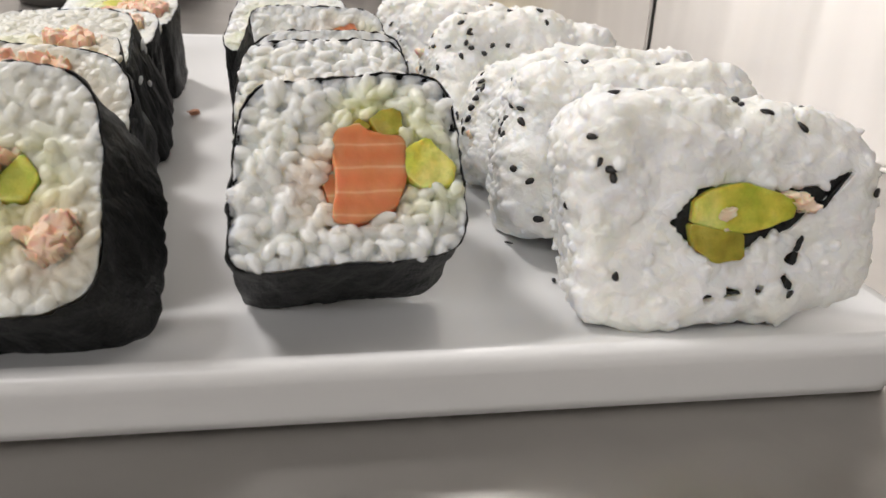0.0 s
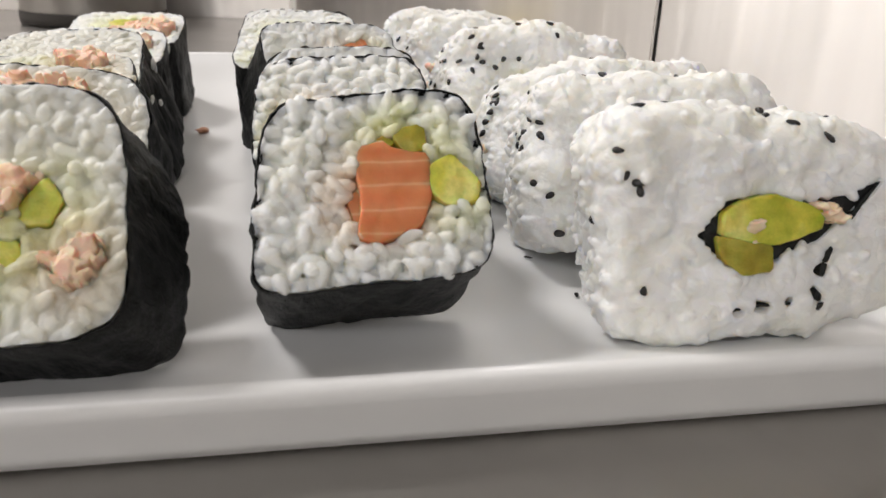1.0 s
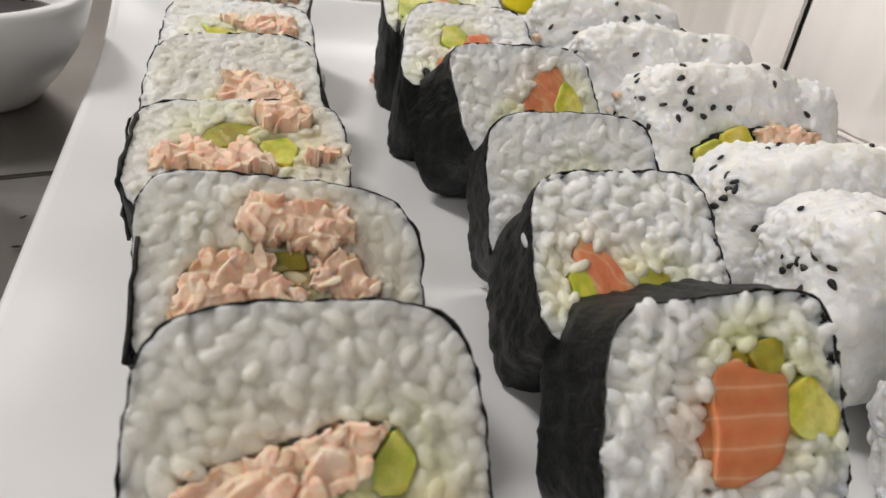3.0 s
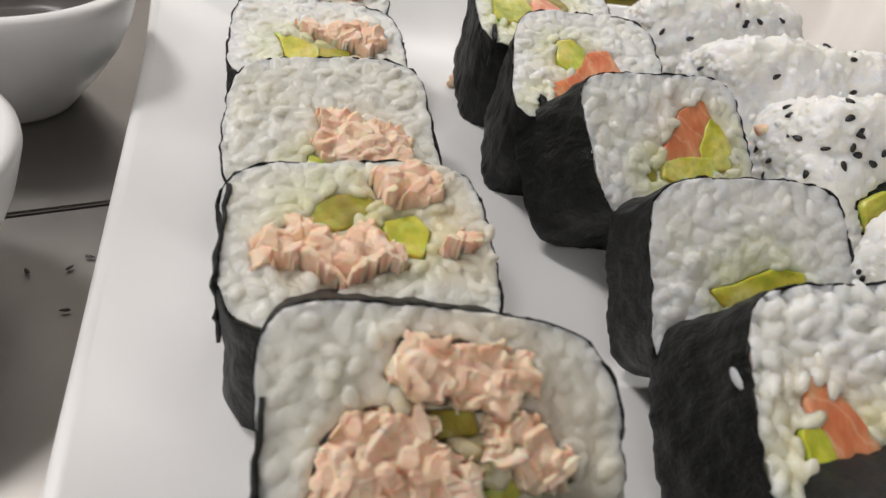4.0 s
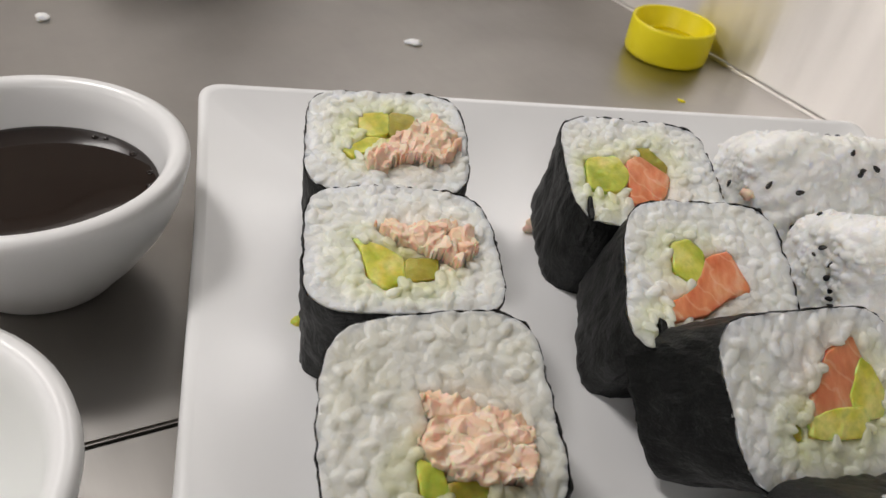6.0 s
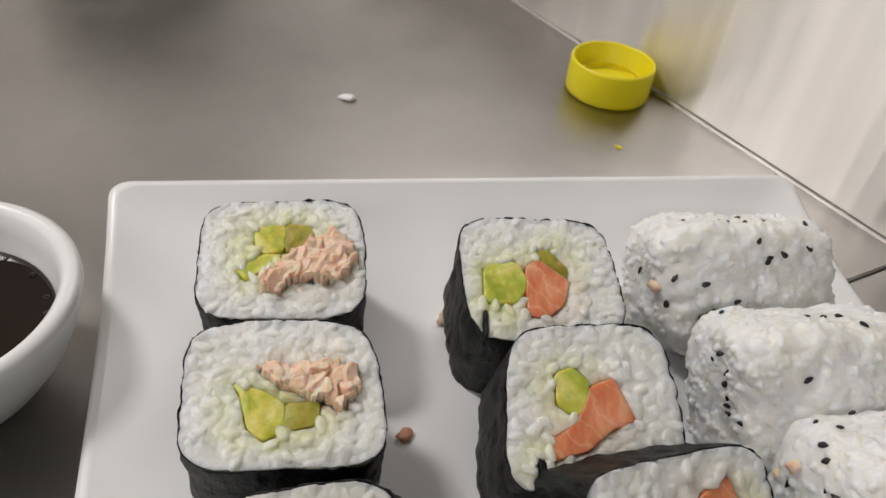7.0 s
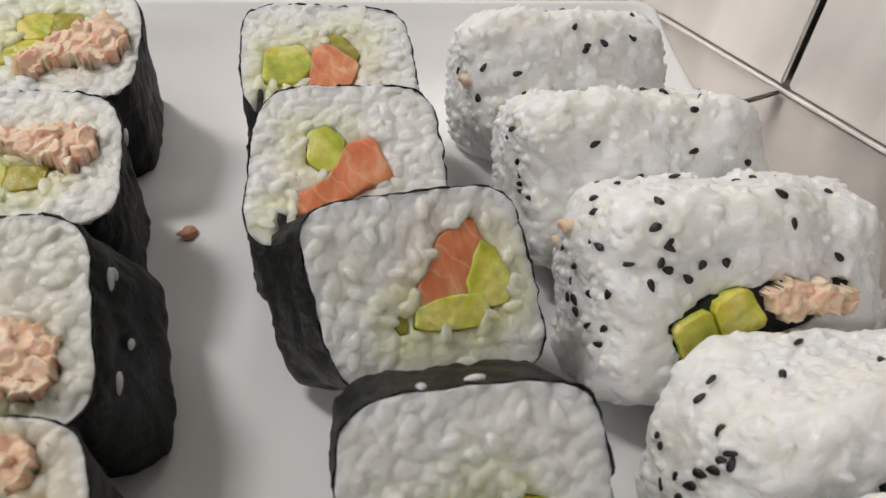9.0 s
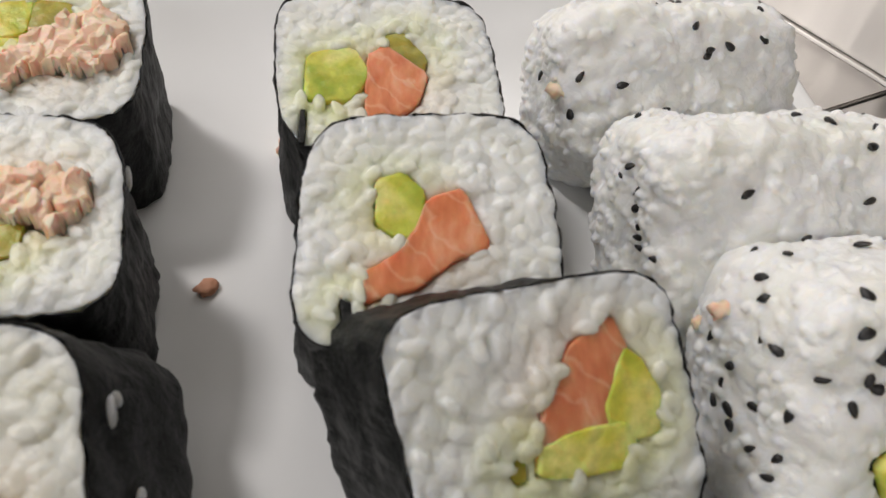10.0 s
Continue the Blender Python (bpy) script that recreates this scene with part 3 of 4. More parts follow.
for inset, z, r in ((6.5, 0, 6), (5, 0.3, 6), (4.4, 3, 7), (2, 9.5, 8), (0.6, 13, 8), (0, 15.2, 8), (0.5, 17.0, 8), (2.0, 17.9, 8), (4.0, 17.6, 7), (7, 16.7, 7), (11, 15.5, 7), (16, 14.3, 7), (22, 13.3, 7), (29, 12.5, 7), (38, 11.9, 7), (50, 11.6, 7), (62, 11.5, 7), (74, 11.5, 7), (86, 11.5, 7), (98, 11.5, 7), (110, 11.5, 7), (122, 11.5, 5), (134, 11.5, 4)):
    rings.append(swept(rounded_rect(0.144 - inset * MM, 0.185 - inset * MM, r * MM, z * MM)))
part_of("foot", mesh_of("foot", *rings_mesh(rings[:4], True, False), PORCELAIN), plate)
part_of("rim", mesh_of("rim", *rings_mesh(rings[3:9], False, False), PORCELAIN), plate, "rounded raised rim")
part_of("dish", mesh_of("dish", *rings_mesh(rings[8:], False, True), PORCELAIN), plate, "flat glossy white floor of the platter")

# ---- maki with cooked salmon ----
COOKED_ROW = "cooked salmon maki row"
maki(11, (-57, 132, 50), 13, 46, ((-28.5, 28), (25, 28.5), (28, -25), (-29.5, -25)), filled(225, 590, 0.102, 0.094, [
    ("cooked", 0.2, "5,600 60,560 110,550 250,495 320,500 290,560 240,610 100,660 20,645"),
    ("green", -0.6, "295,580 335,510 366,560 345,608 300,604"), ("avo", -0.8, "115,670 200,632 290,640 312,690 210,722 140,702"),
    ("cooked", 0.3, "350,690 430,650 440,700 392,745")]), "thick nori roll with cooked salmon and avocado, rice greyish", COOKED_ROW, press=0.6, skew=7, rice=RICE_WARM)
maki(12, (-74, 180, 51), 10, 42, ((-30, 25.5), (28.5, 21.5), (30, -22), (-27, -22)), filled(608, 520, 0.095, 0.105, [
    ("cooked", 0.8, "520,400 545,345 640,355 740,370 750,420 700,450 560,430"),
    ("cooked", -0.6, "392,600 420,500 470,455 570,450 600,500 665,535 668,620 560,652 470,648"),
    ("cooked", 0.6, "685,520 695,450 765,465 830,545 760,565"), ("pickle", -1.2, "585,455 650,450 665,482 600,490"),
    ("avo", -1.0, "668,575 722,552 738,575 700,610")]), "nori roll spilling flaked cooked salmon over its edge", COOKED_ROW, rice=RICE_WARM, lift=7)
maki(13, (-94, 227, 56), 9, 14, ((-28.5, 19.5), (25.5, 24.5), (29, -22.5), (-25, -23.5)), filled(812, 640, 0.093, 0.118, [
    ("cooked", 0.3, "600,655 690,605 760,650 820,620 850,640 920,690 850,700 780,740 700,700 610,715"),
    ("pickle", -0.8, "700,590 760,540 840,540 830,590 760,615 710,610"), ("avo", -0.5, "862,600 930,580 960,610 945,665 890,652"),
    ("cooked", 0.6, "840,500 920,472 1000,495 990,540 880,560"), ("cooked", 1.0, "1000,655 1040,620 1075,620 1050,650 1020,665")]),
    "nori roll topped with loose salmon flakes and avocado", COOKED_ROW, rice=RICE_WARM)
maki(14, (-107, 274, 55), 11, 20, ((-25.5, 22), (23, 26), (27.5, -22), (-26.5, -25)), filled(305, 635, 0.128, 0.138, [
    ("cooked", 0.2, "275,600 330,610 400,640 450,665 450,710 430,742 350,730 300,715 270,680 290,650"),
    ("green", -0.9, "262,702 298,722 308,758 266,755"), ("pickle", -0.9, "312,738 380,738 370,765 312,762")]),
    "nori roll with a clump of cooked salmon low down", COOKED_ROW, rice=RICE_WARM, skew=9, lift=7)
maki(15, (-121, 332, 52), 10, 12, ((-27, 23), (24.5, 23.5), (28.5, -22.5), (-27, -21)), filled(455, 632, 0.153, 0.185, [
    ("cooked", 0.3, "412,592 440,585 580,595 585,625 550,665 530,650 480,630 450,620"),
    ("avo", -0.4, "370,615 420,630 453,650 453,690 420,700 395,680 385,640"), ("pickle", -0.5, "460,650 515,648 510,680 458,690")]),
    "nori roll standing on its end with salmon and gherkin", COOKED_ROW)
maki(16, (-132, 387, 53), 8, 13, ((-27, 22), (25.5, 25), (27.5, -24), (-26, -24.5)), filled(455, 425, 0.193, 0.225, [
    ("avo", -0.3, "410,378 455,368 455,412 425,420 410,400"), ("pickle", -0.4, "460,368 500,372 510,400 482,420 460,412"),
    ("avo", -0.5, "425,424 450,424 436,440 400,465 385,450"),
    ("cooked", 0.8, "428,462 480,425 530,385 565,400 575,440 540,468 480,465 450,490 428,478")]),
    "nori roll at the end of the row with salmon chunk", COOKED_ROW)

# ---- maki with raw salmon ----
RAW_ROW = "raw salmon maki row"
maki(21, (13, 158.5, 50), 13, 50, ((-22.5, 21), (23.5, 24), (25.5, -19), (-27, -23.5)), filled(650, 345, 0.107, 0.115, [
    ("raw", 0.5, "620,300 625,272 670,258 690,275 760,285 755,370 730,420 650,450 610,440 625,375"),
    ("raw", -1.4, "596,370 618,345 622,400 606,405"), ("pickle", 0.2, "697,247 720,230 755,222 755,268 722,276"),
    ("pickle", -0.6, "660,252 680,240 690,255 668,262"), ("avo", 0.4, "764,312 810,285 858,340 850,375 800,385 764,355")]),
    "square nori roll with striped raw salmon block and avocado", RAW_ROW, power=6.0, gap=2.75, press=0.0, loose=80, lift=5)
maki(22, (0, 201, 56), 12, 33, ((-21.5, 21), (22.5, 24), (24.5, -20), (-24, -21)), filled(1285, 478, 0.112, 0.14, [
    ("cut", -0.2, "1170,480 1190,440 1240,480 1280,530 1280,580 1210,575 1205,520"), ("avo", -0.3, "1155,512 1178,502 1200,530 1200,578 1165,590"),
    ("pickle", -0.4, "1292,522 1330,500 1360,510 1350,560 1300,552")]), "nori roll with raw salmon and gherkin", RAW_ROW, power=5.0, gap=2.6, press=0.15, loose=60, lift=4)
maki(23, (-8, 244, 47), 9, 47, ((-23, 24), (26.5, 26), (27, -23), (-23, -22.5)), filled(1325, 440, 0.122, 0.14, [
    ("avo", -0.4, "1262,450 1310,440 1390,410 1450,420 1455,475 1320,480 1285,470"), ("pickle", -1.0, "1290,486 1450,482 1440,510 1300,512")]),
    "nori roll with a wide strip of avocado", RAW_ROW)
maki(24, (-18, 295, 51), 21, 43, ((-25.5, 24.5), (27.5, 22.5), (28, -22), (-21, -19)), filled(748, 525, 0.12, 0.118, [
    ("cut", -0.4, "732,540 768,480 806,424 872,396 886,446 856,500 840,534 780,541"), ("avo", -0.1, "846,512 868,470 884,442 908,470 924,515 914,562 880,564 846,540"),
    # the small deep-set gherkin piece here stands in for a dark hole
    ("avo", 0.1, "740,545 800,538 864,540 872,572 850,598 790,592 732,580"), ("pickle", -1.8, "692,562 714,552 712,580 700,580")]),
    "large nori roll leaning back, salmon and avocado off centre", RAW_ROW, skew=-6, power=5.0)
maki(25, (-38, 334, 58), 9, 24, ((-22, 21.5), (23.5, 23), (25, -20), (-27, -25)), filled(768, 405, 0.095, 0.098, [
    ("green", -0.2, "672,325 725,310 757,352 750,420 705,438 668,403"),
    ("cut", 0.3, "765,368 835,345 880,465 800,485 740,530 630,560 640,500 705,470 742,425"), ("sliver", 0.3, "588,556 606,570 606,604 594,606")]), "nori roll with an angled strip of raw salmon", RAW_ROW)
maki(26, (-48, 386, 56), 8, 16, ((-27, 23.5), (23.5, 23.5), (26.5, -22), (-26, -23.5)), filled(887, 455, 0.184, 0.21, [
    ("green", 0.2, "785,440 840,430 856,465 835,500 780,498"), ("cut", 0.2, "858,442 880,425 930,465 915,500 885,525 852,520"),
    ("pickle", -0.2, "882,410 905,405 930,440 925,458 892,428"), ("sliver", 0.3, "774,518 780,520 777,555 771,553")]), "nori roll at the end with salmon and green avocado", RAW_ROW)

# loose folds of seaweed along the side of two rolls
def nori_fold(host, x, y0, y1, depth, seed):
    rows = []
    for i in range(15):
        z = 0.6 - depth * i / 14
        row = []
        for k in range(9):
            y = y0 + (y1 - y0) * k / 8
            d = noise.noise((seed, y * 0.22, z * 0.16)) * 0.8 + noise.noise((seed + 4, y * 0.5, z * 0.3)) * 0.8
            row.append((x - 0.8 - max(-0.6, d), y + noise.noise((z * 0.3, seed, k)) * 0.8, z + noise.noise((y * 0.4, seed, 3)) * 0.9 * (i == 0)))
        rows.append(row)
    verts = [(a * MM, b * MM, c * MM) for row in rows for a, b, c in row] + [((a + 0.9) * MM, b * MM, c * MM) for row in rows for a, b, c in row]
    n, faces = 15 * 9, []
    for i in range(14):
        for k in range(8):
            a = i * 9 + k
            faces += [(a, a + 1, a + 10, a + 9), (n + a, n + a + 9, n + a + 10, n + a + 1)]
    edge = [k for k in range(9)] + [i * 9 + 8 for i in range(1, 15)] + [14 * 9 + k for k in range(7, -1, -1)] + [i * 9 for i in range(13, 0, -1)]
    faces += [(edge[i], n + edge[i], n + edge[(i + 1) % len(edge)], edge[(i + 1) % len(edge)]) for i in range(len(edge))]
    part_of("nori_fold", mesh_of("nori_fold", verts, faces, NORI), bpy.data.objects[host], "wrinkled loose fold of seaweed")


nori_fold("maki_piece.001", -27.4, -16, 9, 26, 3.3)
nori_fold("maki_piece.002", -25.9, -12, 12, 22, 8.1)

# single grains stuck to the seaweed
GRAIN_ME = mesh_of("rice_grain", GRAIN, [tuple(f) for f in BALL_F.tolist()], RICE)
for host, places in (("maki_piece.003", ((26.0, 12, -8), (25.5, 15, -11), (26.1, 1, -18), (26, -11, -9))), ("maki_piece.004", ((26.6, 10, -5),)),
                     ("maki_piece.007", ((-21.0, 6, -5),)), ("maki_piece.008", ((4, 22.2, -8), (-7, 22.0, -4)))):
    for k, p in enumerate(places):
        g = new("rice_grain", GRAIN_ME)
        g.parent = bpy.data.objects[host]
        sleeve = next(c for c in g.parent.children if c.name.startswith("nori") and not c.name.startswith("nori_fold"))
        at = min((q.co for q in sleeve.data.vertices), key=lambda q: (q - Vector(p) * MM).length)
        out = Vector((at.x, 0, 0)).normalized() if abs(p[0]) > 15 else Vector((0, at.y, 0)).normalized()
        side = Vector((0, 0, 1)).cross(out)
        turn = Matrix((side, out.cross(side), out)).transposed().to_4x4() @ Matrix.Rotation(k * 0.9 + 0.5, 4, "Z") @ Matrix.Diagonal((0.95 - 0.15 * (k % 3), 0.85 - 0.12 * (k % 2), 0.55, 1))
        turn.translation = at + out * 0.4 * MM
        g.matrix_local = turn

# ---- inside-out rolls with black sesame ----
SEED_V = BALL_V * np.array([1.65, 0.95, 0.6]) * MM
SEED_V[:, 1:] *= (1 - 0.35 * BALL_V[:, :1])
SEED_ME = mesh_of("sesame_seed", SEED_V, [tuple(f) for f in BALL_F], SESAME)
SURF_V, SURF_F = ball(6)
GRAIN_COUNT = 1500
FLAKE_V, FLAKE_F = ball(3)
FLAKE_F = [tuple(f) for f in FLAKE_F.tolist()]


def uramaki(seed, centre, yaw, slope, half, fillings, seeds, label, wedge=0.05, scraps=()):
    """A rice-outside roll: uneven body, grains pressed into it, fillings in a nori-lined slot of the cut face, sesame on top.
    half: half sizes in mm, across, up and through; seeds: where the sesame lies, in mm."""
    rng = np.random.default_rng(seed)
    m = face_pose(centre, yaw, slope)
    top = thing("uramaki_piece", m, label, "sushi", "inside-out roll row")
    a, b, c = half

    def skin(d):
        """The body's surface towards the direction d, in mm."""
        x, y, z = d
        e = 5.6
        rxy = (abs(x) ** e + abs(y) ** e) ** (1 / e)
        r = (rxy ** 5.4 + abs(z) ** 5.4) ** (-1 / 5.4)
        p = Vector((x * r * a, y * r * b, z * r * c))
        p.x += 0.10 * p.y * math.sin(seed)
        p.y *= 1 - wedge * p.x / a
        k = noise.noise((p.x * 0.07 + seed * 9, p.y * 0.07, p.z * 0.07)) * 2.2 + noise.noise((p.x * 0.035 + seed * 3, p.y * 0.035, p.z * 0.035)) * 3.5 + noise.noise((p.x * 0.17, p.y * 0.17 + seed * 5, p.z * 0.17)) * 1.1
        return p + Vector((x, y, z)) * k

    holes = [grow(f[1], -0.2) for f in fillings]
    verts = []
    for d in SURF_V:
        p = skin(d)
        if d[2] > 0.25 and any(inside(p.x, p.y, h) for h in holes):
            p.z -= 6
        verts.append(p)
    faces = [tuple(f) for f in SURF_F]
    tree = kdtree.KDTree(GRAIN_COUNT)
    centres, axes, lifts = [], [], []
    for g in range(GRAIN_COUNT):
        d = rng.normal(0, 1, 3) * np.array([1 / 1, b / a, c / a]) ** 0.5
        centres.append(skin(d / np.linalg.norm(d)))
        tree.insert(centres[-1], g)
        t = rng.normal(0, 1, 3)
        nrm = np.array(centres[-1]) / np.array([a, b, c]) ** 2
        nrm = nrm / np.linalg.norm(nrm)
        t = t - nrm * (t @ nrm) * 0.8
        axes.append(t / np.linalg.norm(t))
        lifts.append(rng.uniform(-0.4, 0.2))
    tree.balance()
    near = np.array([[q[1] for q in tree.find_n(p, 7)] for p in verts])
    P, C, T, Q = np.array([p[:] for p in verts]), np.array([p[:] for p in centres]), np.array(axes), np.array(lifts)
    diff = P[:, None, :] - C[near]
    along = (diff * T[near]).sum(-1)
    perp2 = np.maximum(0, (diff ** 2).sum(-1) - along ** 2)
    lift = soft_top(Q[near] - 0.5 * ((along / GRAIN_A) ** 2 + perp2 / GRAIN_B ** 2) ** 1.4, 9.0)
    out = P / np.array([a, b, c]) ** 2
    out = out / np.linalg.norm(out, axis=1, keepdims=True)
    P = P + out * np.clip(lift, -1.3, 0.6)[:, None] * 0.75
    places = []
    while len(places) < 1500:
        i = int(rng.integers(len(P)))
        if P[i][2] > 0.5 * c and any(inside(P[i][0], P[i][1], grow(q, 1.2)) for q in holes):
            continue
        nrm = Vector(out[i])
        t = nrm.orthogonal().normalized()
        fr = np.array(Matrix((t, nrm.cross(t), nrm)).transposed())
        places.append(((P[i] + out[i] * rng.uniform(-1.5, -1.0)) * MM, fr))
    gv, gf = loose_grains(places, rng)
    faces += [tuple(f) for f in (gf + len(P)).tolist()]
    merged(part_of("rice", mesh_of("rice", np.concatenate([P * MM, gv]), faces, RICE), top, "sticky white rice", "stuff"), 0.34)
    for i, (kind, pl, high) in enumerate(fillings):
        if kind == "nori":
            v, f = chunk(pl, c + high, 9, seed + i, 0.45, 0.1)
            part_of("nori", mesh_of("nori", v, f, NORI), top, "dark seaweed lining")
            continue
        mat, name, tag = KIND[kind]
        if kind == "cooked":
            v, f = flakes(grow(pl, 0.7), c + high + 0.8, rng)
        else:
            v, f = chunk(pl, c + high + 0.5, 10, seed + i * 2.3, 0.3, 0.5)
        part_of(name, mesh_of(name, v, f, mat), top, tag)
    skin_tree = kdtree.KDTree(len(P))
    for i, p in enumerate(P):
        skin_tree.insert(p, i)
    skin_tree.balance()
    for x, y, z, size in scraps:
        near_p, i, _ = skin_tree.find(Vector((x, y, z)))
        lump = [(near_p + Vector(d) * size * (1 + 0.5 * noise.noise((d[0] * 1.7 + x, d[1] * 1.7, d[2] * 1.7))) * (0.6 + 0.4 * abs(d[0]))) * MM for d in FLAKE_V]
        part_of("salmon_scrap", mesh_of("salmon_scrap", lump, FLAKE_F, COOKED), top, "pink scrap of cooked salmon")
    for word in seeds.split():
        at = Vector([float(q) for q in word.split(",")])
        near_p, i, _ = skin_tree.find(at)
        nrm = Vector(out[i])
        t = nrm.orthogonal().normalized()
        s = new("sesame_seed", SEED_ME)
        s.parent = top
        q = Matrix((t, nrm.cross(t), nrm)).transposed().to_4x4() @ Matrix.Rotation(rng.uniform(0, 6.28), 4, "Z") @ Matrix.Rotation(rng.normal(0, 0.2), 4, "X")
        q = q @ Matrix.Diagonal((rng.uniform(0.8, 1.12), rng.uniform(0.85, 1.15), 1, 1))
        q.translation = (near_p + nrm * 0.35) * MM
        s.matrix_local = q
    return top


uramaki(31, (96, 181.6, 38), 9, 74, (36, 25.4, 19), filled(1294, 370, 0.135, 0.125, [
    ("nori", -1.6, "1180,392 1214,330 1300,318 1372,332 1440,318 1492,292 1450,340 1392,396 1300,440 1212,424"),
    ("avo", 0.2, "1214,348 1250,328 1296,320 1340,332 1388,346 1378,380 1300,404 1212,388"), ("pickle", 0.1, "1206,390 1250,400 1296,406 1298,450 1250,457 1216,432"),
    ("cooked", 0.4, "1245,372 1278,368 1270,405"), ("cooked", 0.2, "1375,338 1435,338 1400,368"),
    ("nori", -1.0, "1495,290 1452,348 1425,388 1420,386 1446,341"), ("nori", -1.0, "1413,404 1402,440 1397,462 1392,470 1386,468 1393,435 1409,402"), ("nori", -1.0, "1394,486 1391,508 1378,510 1383,488"), ("nori", -1.2, "1350,511 1290,513 1230,523 1229,526 1290,517 1350,514")]),
    "-19,20,7 -28,20,9 -31,15,12 -31,10,13 -28,10,15 -29,8,14 4,23,6 4,22,9 6,20,14 15,18,15 12,-19,18 -27,-15,12 -35,2,10 -20,22,-8 -9,23,-4 20,20,8 33,4,15 -37,-4,4", "wide rice-outside roll with avocado in its cut face", 0.13)
uramaki(32, (85, 228, 38), 9, 70, (39, 25, 20), [
    ("nori", [(-14, 2), (0, 9), (24, 10), (28, 5), (10, 0), (-6, -4)], -1.4), ("avo", [(-12, 1), (-4, 5), (0, 0), (-6, -4)], -0.4),
    ("cooked", [(0, 3), (4, 9), (22, 10), (24, 4), (8, 0)], 0.8)], "-15,23,10 -22,21,10 16,24,-5 5,22,12 -37,10,-3 -37,10,3 -36,12,9 -33,11,13 -34,6,14 -39,6,-1 -36,-5,14 -34,-9,16 -28,-19,14 -38,9,7 -38,8,1 -12,24,2 18,23,3 12,24,-3 20,23,-6 -30,17,-8 -36,2,8 -38,-3,2", "rice-outside roll showing cooked salmon, sesame on rice")
uramaki(33, (76, 272, 35.5), 9, 66, (39, 24, 20), [("nori", [(-8, 6), (2, 9), (12, 4), (12, 2), (2, 6), (-6, 3)], -1.0)], "-30,-1,16 -35,13,7 -36,6,10 -40,0,6 -41,-4,5 -40,4,-7 -35,9,12 11,24,7 -34,13,-2 -41,3,-4 -31,17,-5 -35,11,12 -36,9,11 -40,0,2 -39,4,8 -41,-4,-1 1,25,3 -20,22,2 18,22,6 -10,23,-8",
        "plain rice-outside roll with scattered black sesame", -0.12, ((-37, -6, 9, 2.0),))
uramaki(34, (60, 322, 38), 11, 60, (39, 26, 21), [
    ("nori", [(-24, -5), (-13, 1.5), (3, 4.6), (23, 3.6), (23.6, -1), (12, -7), (-8, -12), (-21, -14.5)], -1.8),
    ("green", [(-23, -5), (-15, -1), (-11, -10), (-20, -14)], 0.1), ("avo", [(-14, 0), (-6, 4), (0, -5), (-10, -10)], 0.8),
    ("cooked", [(-1, 2), (6, 5), (22, 2), (21, -4), (4, -4)], 0.8)], "-17,23,-13 -25,20,12 -33,19,-1 -34,18,1 -26,18,16 -24,15,18 -24,14,18 -36,12,8 -33,10,15 -26,11,19 -25,8,18 -29,5,18 -20,6,19 -16,9,19 -10,10,19 6,18,19 3,23,15 3,25,0 5,25,4 19,10,19 -39,0,6 -37,2,14 -37,0,11 -36,-6,12 -40,-5,2 -41,-2,2 -39,-7,8 -37,-11,11 -40,10,-6 -26,22,-6 -38,6,0 -40,2,-2 -39,-3,-4 -30,19,-10 16,24,-4 -12,25,-4 -34,14,6 26,20,6", "rice-outside roll thick with sesame, avocado showing", 0.05, ((-37, 14, -5, 2.6), (-36, 10, -9, 2.0)))
uramaki(35, (43, 366, 37), 12, 60, (38, 25, 21), [("nori", [(-8, -2), (4, 0), (20, -1), (20, -4), (4, -5), (-6, -6)], -1.0)], "-20,12,19 -27,20,-11 -35,15,3 -37,10,7 -38,6,6 -38,2,7 -35,-3,14 -38,0,7 4,23,12 11,19,17 16,20,14 10,9,21 27,5,17 -37,-2,9 -2,24,2 3,24,4 -6,24,0 22,20,2 -36,12,0",
        "rice-outside roll with sesame along its edges")
# its seaweed sliver is drawn for the dark line between this roll and the last
uramaki(36, (27, 417, 36), 14, 60, (36, 24, 20), [("nori", [(-24, -8), (-16, -4), (-10, -9), (-17, -8)], -1.0)], "24,19,10 7,22,9 -12,21,10 -7,22,9 -4,21,14 -3,19,18 2,13,19 9,13,17 1,12,18 19,14,17 -31,7,16 -22,5,19 -35,6,-2 -10,-2,19 -32,-3,13 0,22,4 12,22,2 22,20,0 -20,20,2",
        "rice-outside roll at the platter's far end", 0.05, ((-34, 3, 12, 3.2),))


# ---- bowls ----
def turned(profile, n=64):
    """A turned form from (radius, height) in mm."""
    return [[(r * MM * math.cos(2 * math.pi * i / n), r * MM * math.sin(2 * math.pi * i / n), z * MM) for i in range(n)] for r, z in profile]


def bowl(x, y, label):
    top = thing("dip_bowl", pose(x, y, 0), label, "bowl", "dip bowls")
    prof = [(21, 0), (24, 0.2), (25.5, 2), (27, 4), (34, 12), (41, 22), (45.5, 32), (47.5, 39), (48.6, 43), (48.4, 45.2), (46.5, 46.6), (44, 46.3), (42, 44.2), (40.5, 38), (38, 28), (33, 18), (25, 10), (14, 6.5), (4, 6)]
    part_of("basin", mesh_of("basin", *rings_mesh(turned(prof)), PORCELAIN), top)
    return top


soy_bowl = bowl(-0.239, 0.361, "thick-rimmed white porcelain bowl of dark soy sauce")
part_of("soy_sauce", mesh_of("soy_sauce", *rings_mesh(turned([(0.5, 24), (35.5, 24), (38.6, 31), (38.2, 31.4), (37, 31.0), (10, 31.0), (0.5, 31.0)])), SOY), soy_bowl, "glossy dark brown soy sauce")
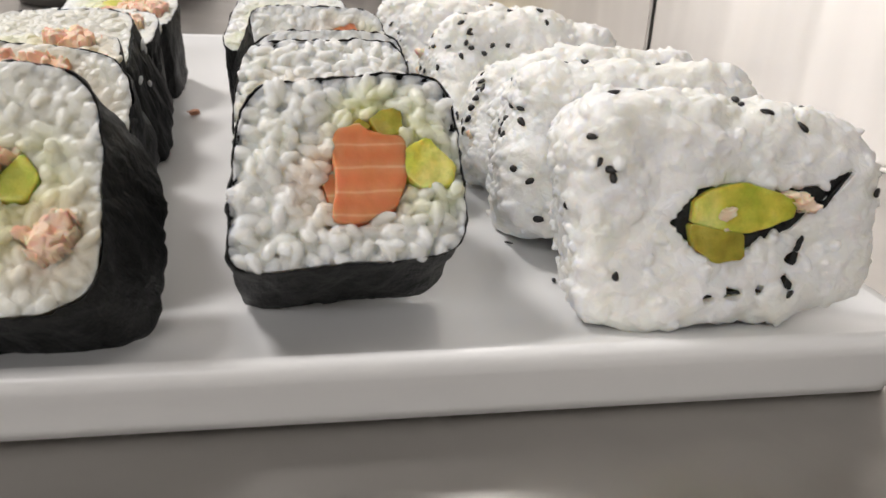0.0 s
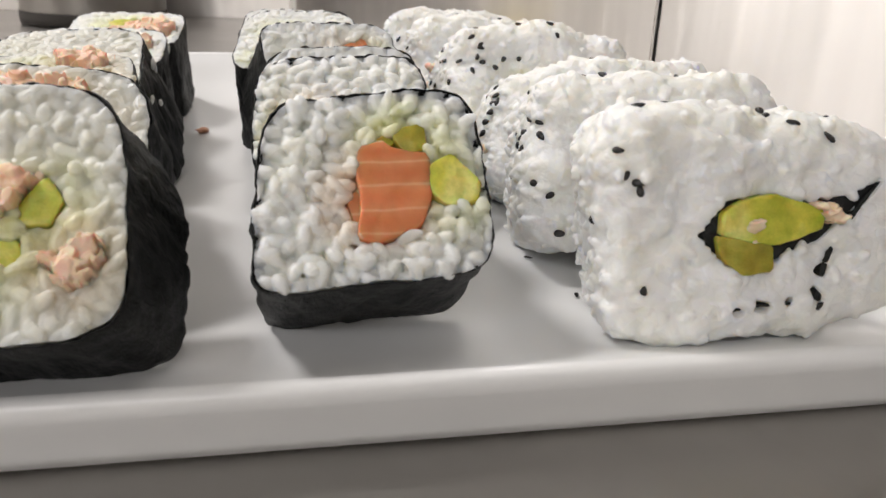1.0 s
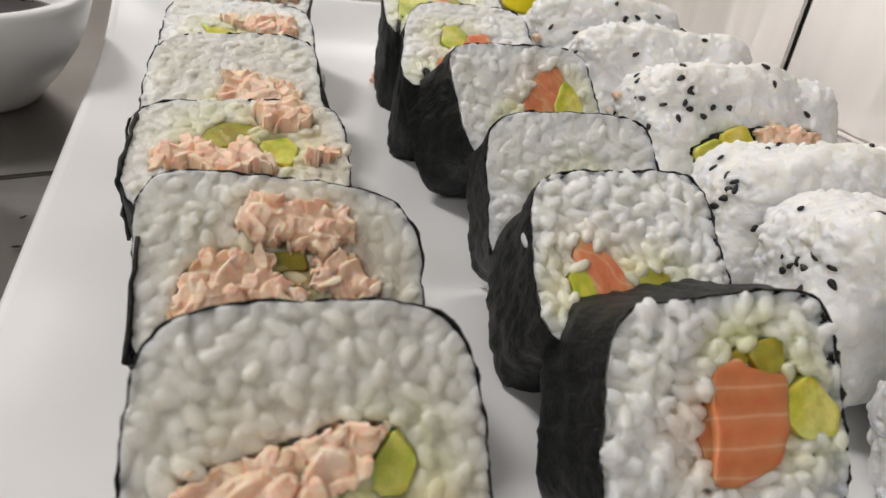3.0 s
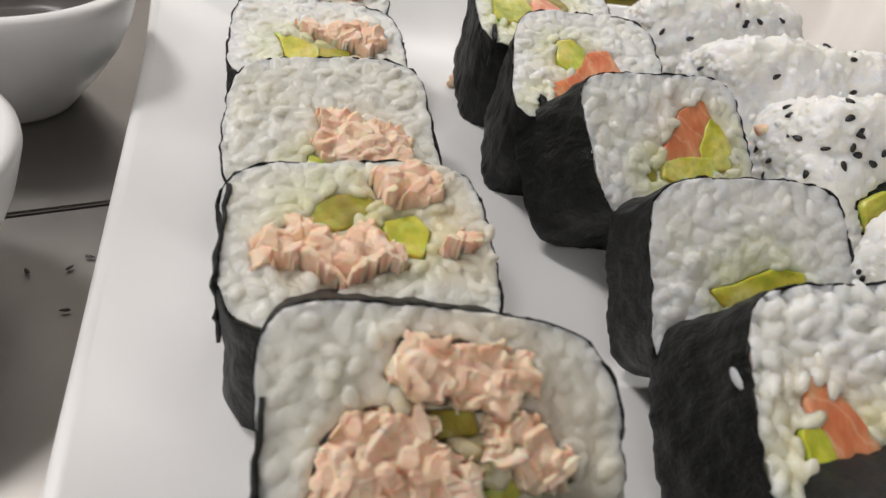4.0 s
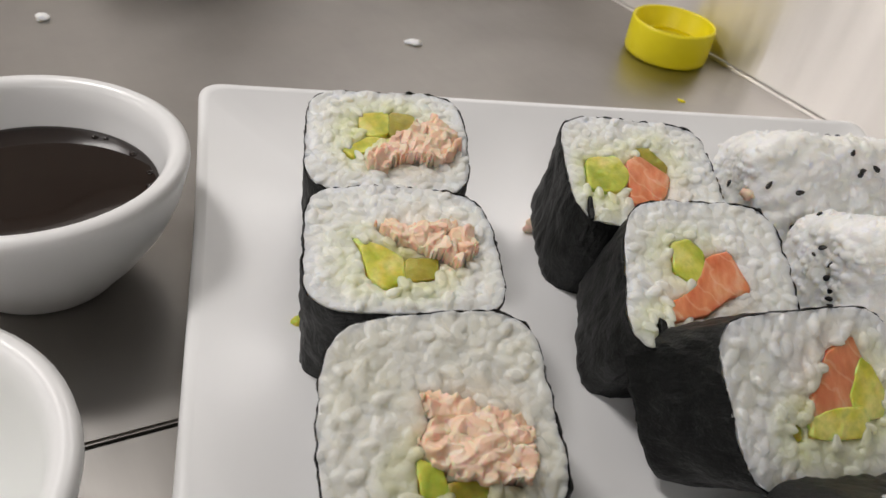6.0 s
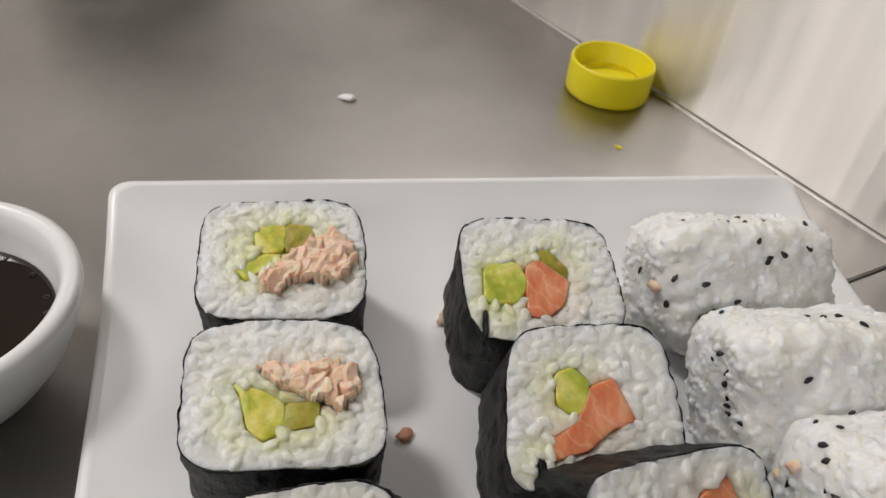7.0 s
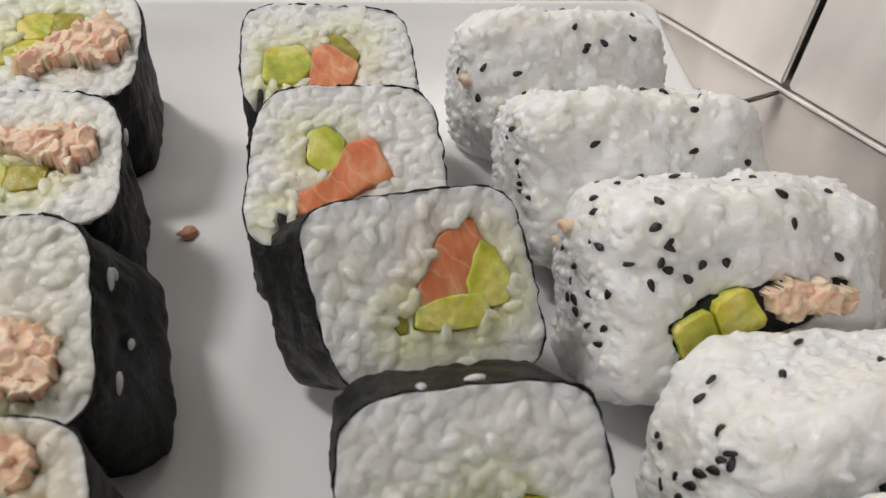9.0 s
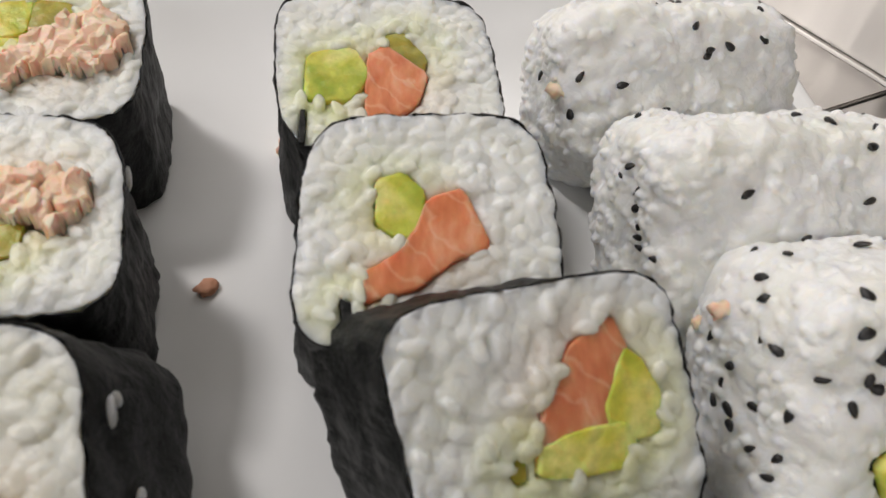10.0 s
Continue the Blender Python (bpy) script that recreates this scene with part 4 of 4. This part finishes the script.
for k, (turn, away, size) in enumerate(((18, 35.6, 1.5), (31, 36.0, 1.1), (52, 35.4, 1.3), (74, 36.2, 0.9), (80, 35.2, 1.2))):
    dome = turned([(size * math.cos(radians(q)), 31 + 0.7 * size * math.sin(radians(q))) for q in (-20, 0, 20, 40, 60, 80, 88)], 16)
    shift = Vector((away * math.cos(radians(turn)), away * math.sin(radians(turn)), 0)) * MM
    dome = [[Vector(p) + shift for p in ring] for ring in dome]
    part_of("bubble", mesh_of("bubble", *rings_mesh(dome), SOY), soy_bowl, "small shiny bubble on the sauce")
WASABI = make_veg("pale_green_paste", (0.42, 0.55, 0.26), (0.52, 0.64, 0.34), (0.6, 0.7, 0.42))
paste_bowl = bowl(-0.223, 0.243, "thick-rimmed white porcelain bowl with pale green paste")
part_of("paste", mesh_of("paste", *rings_mesh(turned([(1, 5), (15, 6.6), (22, 9.4), (21.5, 11), (14, 13), (6, 14.2), (1, 14.4)])), WASABI), paste_bowl, "pale green paste in the bowl")

# ---- bottle cap, lying open side up ----
cap = thing("bottle_cap", pose(0.016, 0.631, 0), "bright yellow plastic screw cap, open side up", "bottle cap")
prof = [(23, 0), (24.8, 1), (25.3, 3), (25.3, 20), (24.8, 21.4), (23.8, 21.4), (23.2, 20.6), (23, 8), (22, 7), (2, 7)]
part_of("shell", mesh_of("shell", *rings_mesh(turned(prof)), YELLOW), cap)
part_of("seal_ring", mesh_of("seal_ring", *rings_mesh(turned([(17, 6.8), (18.4, 6.8), (18.2, 10.5), (17.2, 10.5)]), False, False), YELLOW), cap)


# ---- crumbs ----
def crumb(name, x, y, z, size, mat, seed, label, category, squash=0.5):
    vs = []
    for p in ball(3)[0]:
        d = 1 + 0.45 * noise.noise((p[0] * 1.6 + seed * 3.1, p[1] * 1.6, p[2] * 1.6))
        vs.append((p[0] * d * size[0] * MM, p[1] * d * size[1] * MM, (p[2] * squash * d + squash * 0.8) * min(size) * MM))
    ob = new(name, mesh_of(name, vs, [tuple(f) for f in ball(3)[1]], mat))
    ob.matrix_world = pose(x, y, z, 0, 0, seed * 57)
    return tagged(ob, label, category)


crumb("salmon_crumb", -0.087, 0.352, FLOOR_Z, (3.2, 2.2), CRUMB, 1, "small brownish salmon crumb on the white platter", "crumb")
crumb("salmon_crumb", -0.0715, 0.407, FLOOR_Z, (5, 8), COOKED, 2, "pale pink salmon scrap beside a roll on the platter", "crumb", 0.7)
crumb("rice_lump", -0.136, 0.587, 0, (5, 3), RICE, 3, "stray clump of white rice on the steel worktop", "rice")

crumb("rice_lump", -0.343, 0.595, 0, (4, 2.5), RICE, 4, "stray clump of white rice on the steel worktop", "rice")
crumb("rice_lump", -0.326, 0.546, 0, (4, 3.4), RICE, 5, "small stray lump of rice on the worktop", "rice")
crumb("rice_lump", -0.130, 0.870, 0, (6, 6), RICE, 6, "stray rice lump far back on the worktop", "rice")
crumb("rice_lump", -0.109, 0.753, 0, (5, 4), RICE, 7, "stray rice lump near the steel splashback", "rice")
crumb("rice_lump", 0.119, 0.414, 0, (3, 2), RICE, 8, "tiny rice lump by the platter on steel", "rice")
crumb("yellow_crumb", 0.015, 0.566, 0, (2, 1.2), YELLOW, 9, "tiny yellow scrap on the steel worktop", "crumb")
crumb("avocado_crumb", -0.150, 0.339, FLOOR_Z, (2.4, 2), AVOCADO, 10, "small avocado scrap on the white platter", "crumb")
for k, (x, y, z) in enumerate(((-0.173, 0.276, 0), (-0.176, 0.270, 0), (-0.186, 0.266, 0), (-0.170, 0.253, 0), (0.063, 0.190, FLOOR_Z), (0.052, 0.215, FLOOR_Z))):
    grain = new("loose_sesame_seed", SEED_ME)
    grain.matrix_world = pose(x, y, z + 0.0005, 0, 0, k * 67) @ Matrix.Diagonal((0.9, 0.6, 0.45, 1))
    tagged(grain, "loose black sesame seed lying on the " + ("worktop" if z == 0 else "platter"), "sesame seed", "loose sesame seeds")

# ---- far things on the worktop ----
pot = thing("cooking_pot", pose(-0.36, 0.86, 0), "dull steel cooking pot standing far back on worktop", "pot")
prof = [(66, 0), (70, 2), (72, 6), (72, 118), (73.5, 120), (72, 121), (70.5, 119), (70.5, 8), (60, 4), (4, 4)]
part_of("pot_body", mesh_of("pot_body", *rings_mesh(turned(prof)), STEEL_TABLE), pot)
part_of("base_ring", mesh_of("base_ring", *rings_mesh(turned([(66, 0.5), (72.6, 2), (73.4, 8), (72.6, 14)]), False, False), DARK), pot, "dark ring round the pot's base")
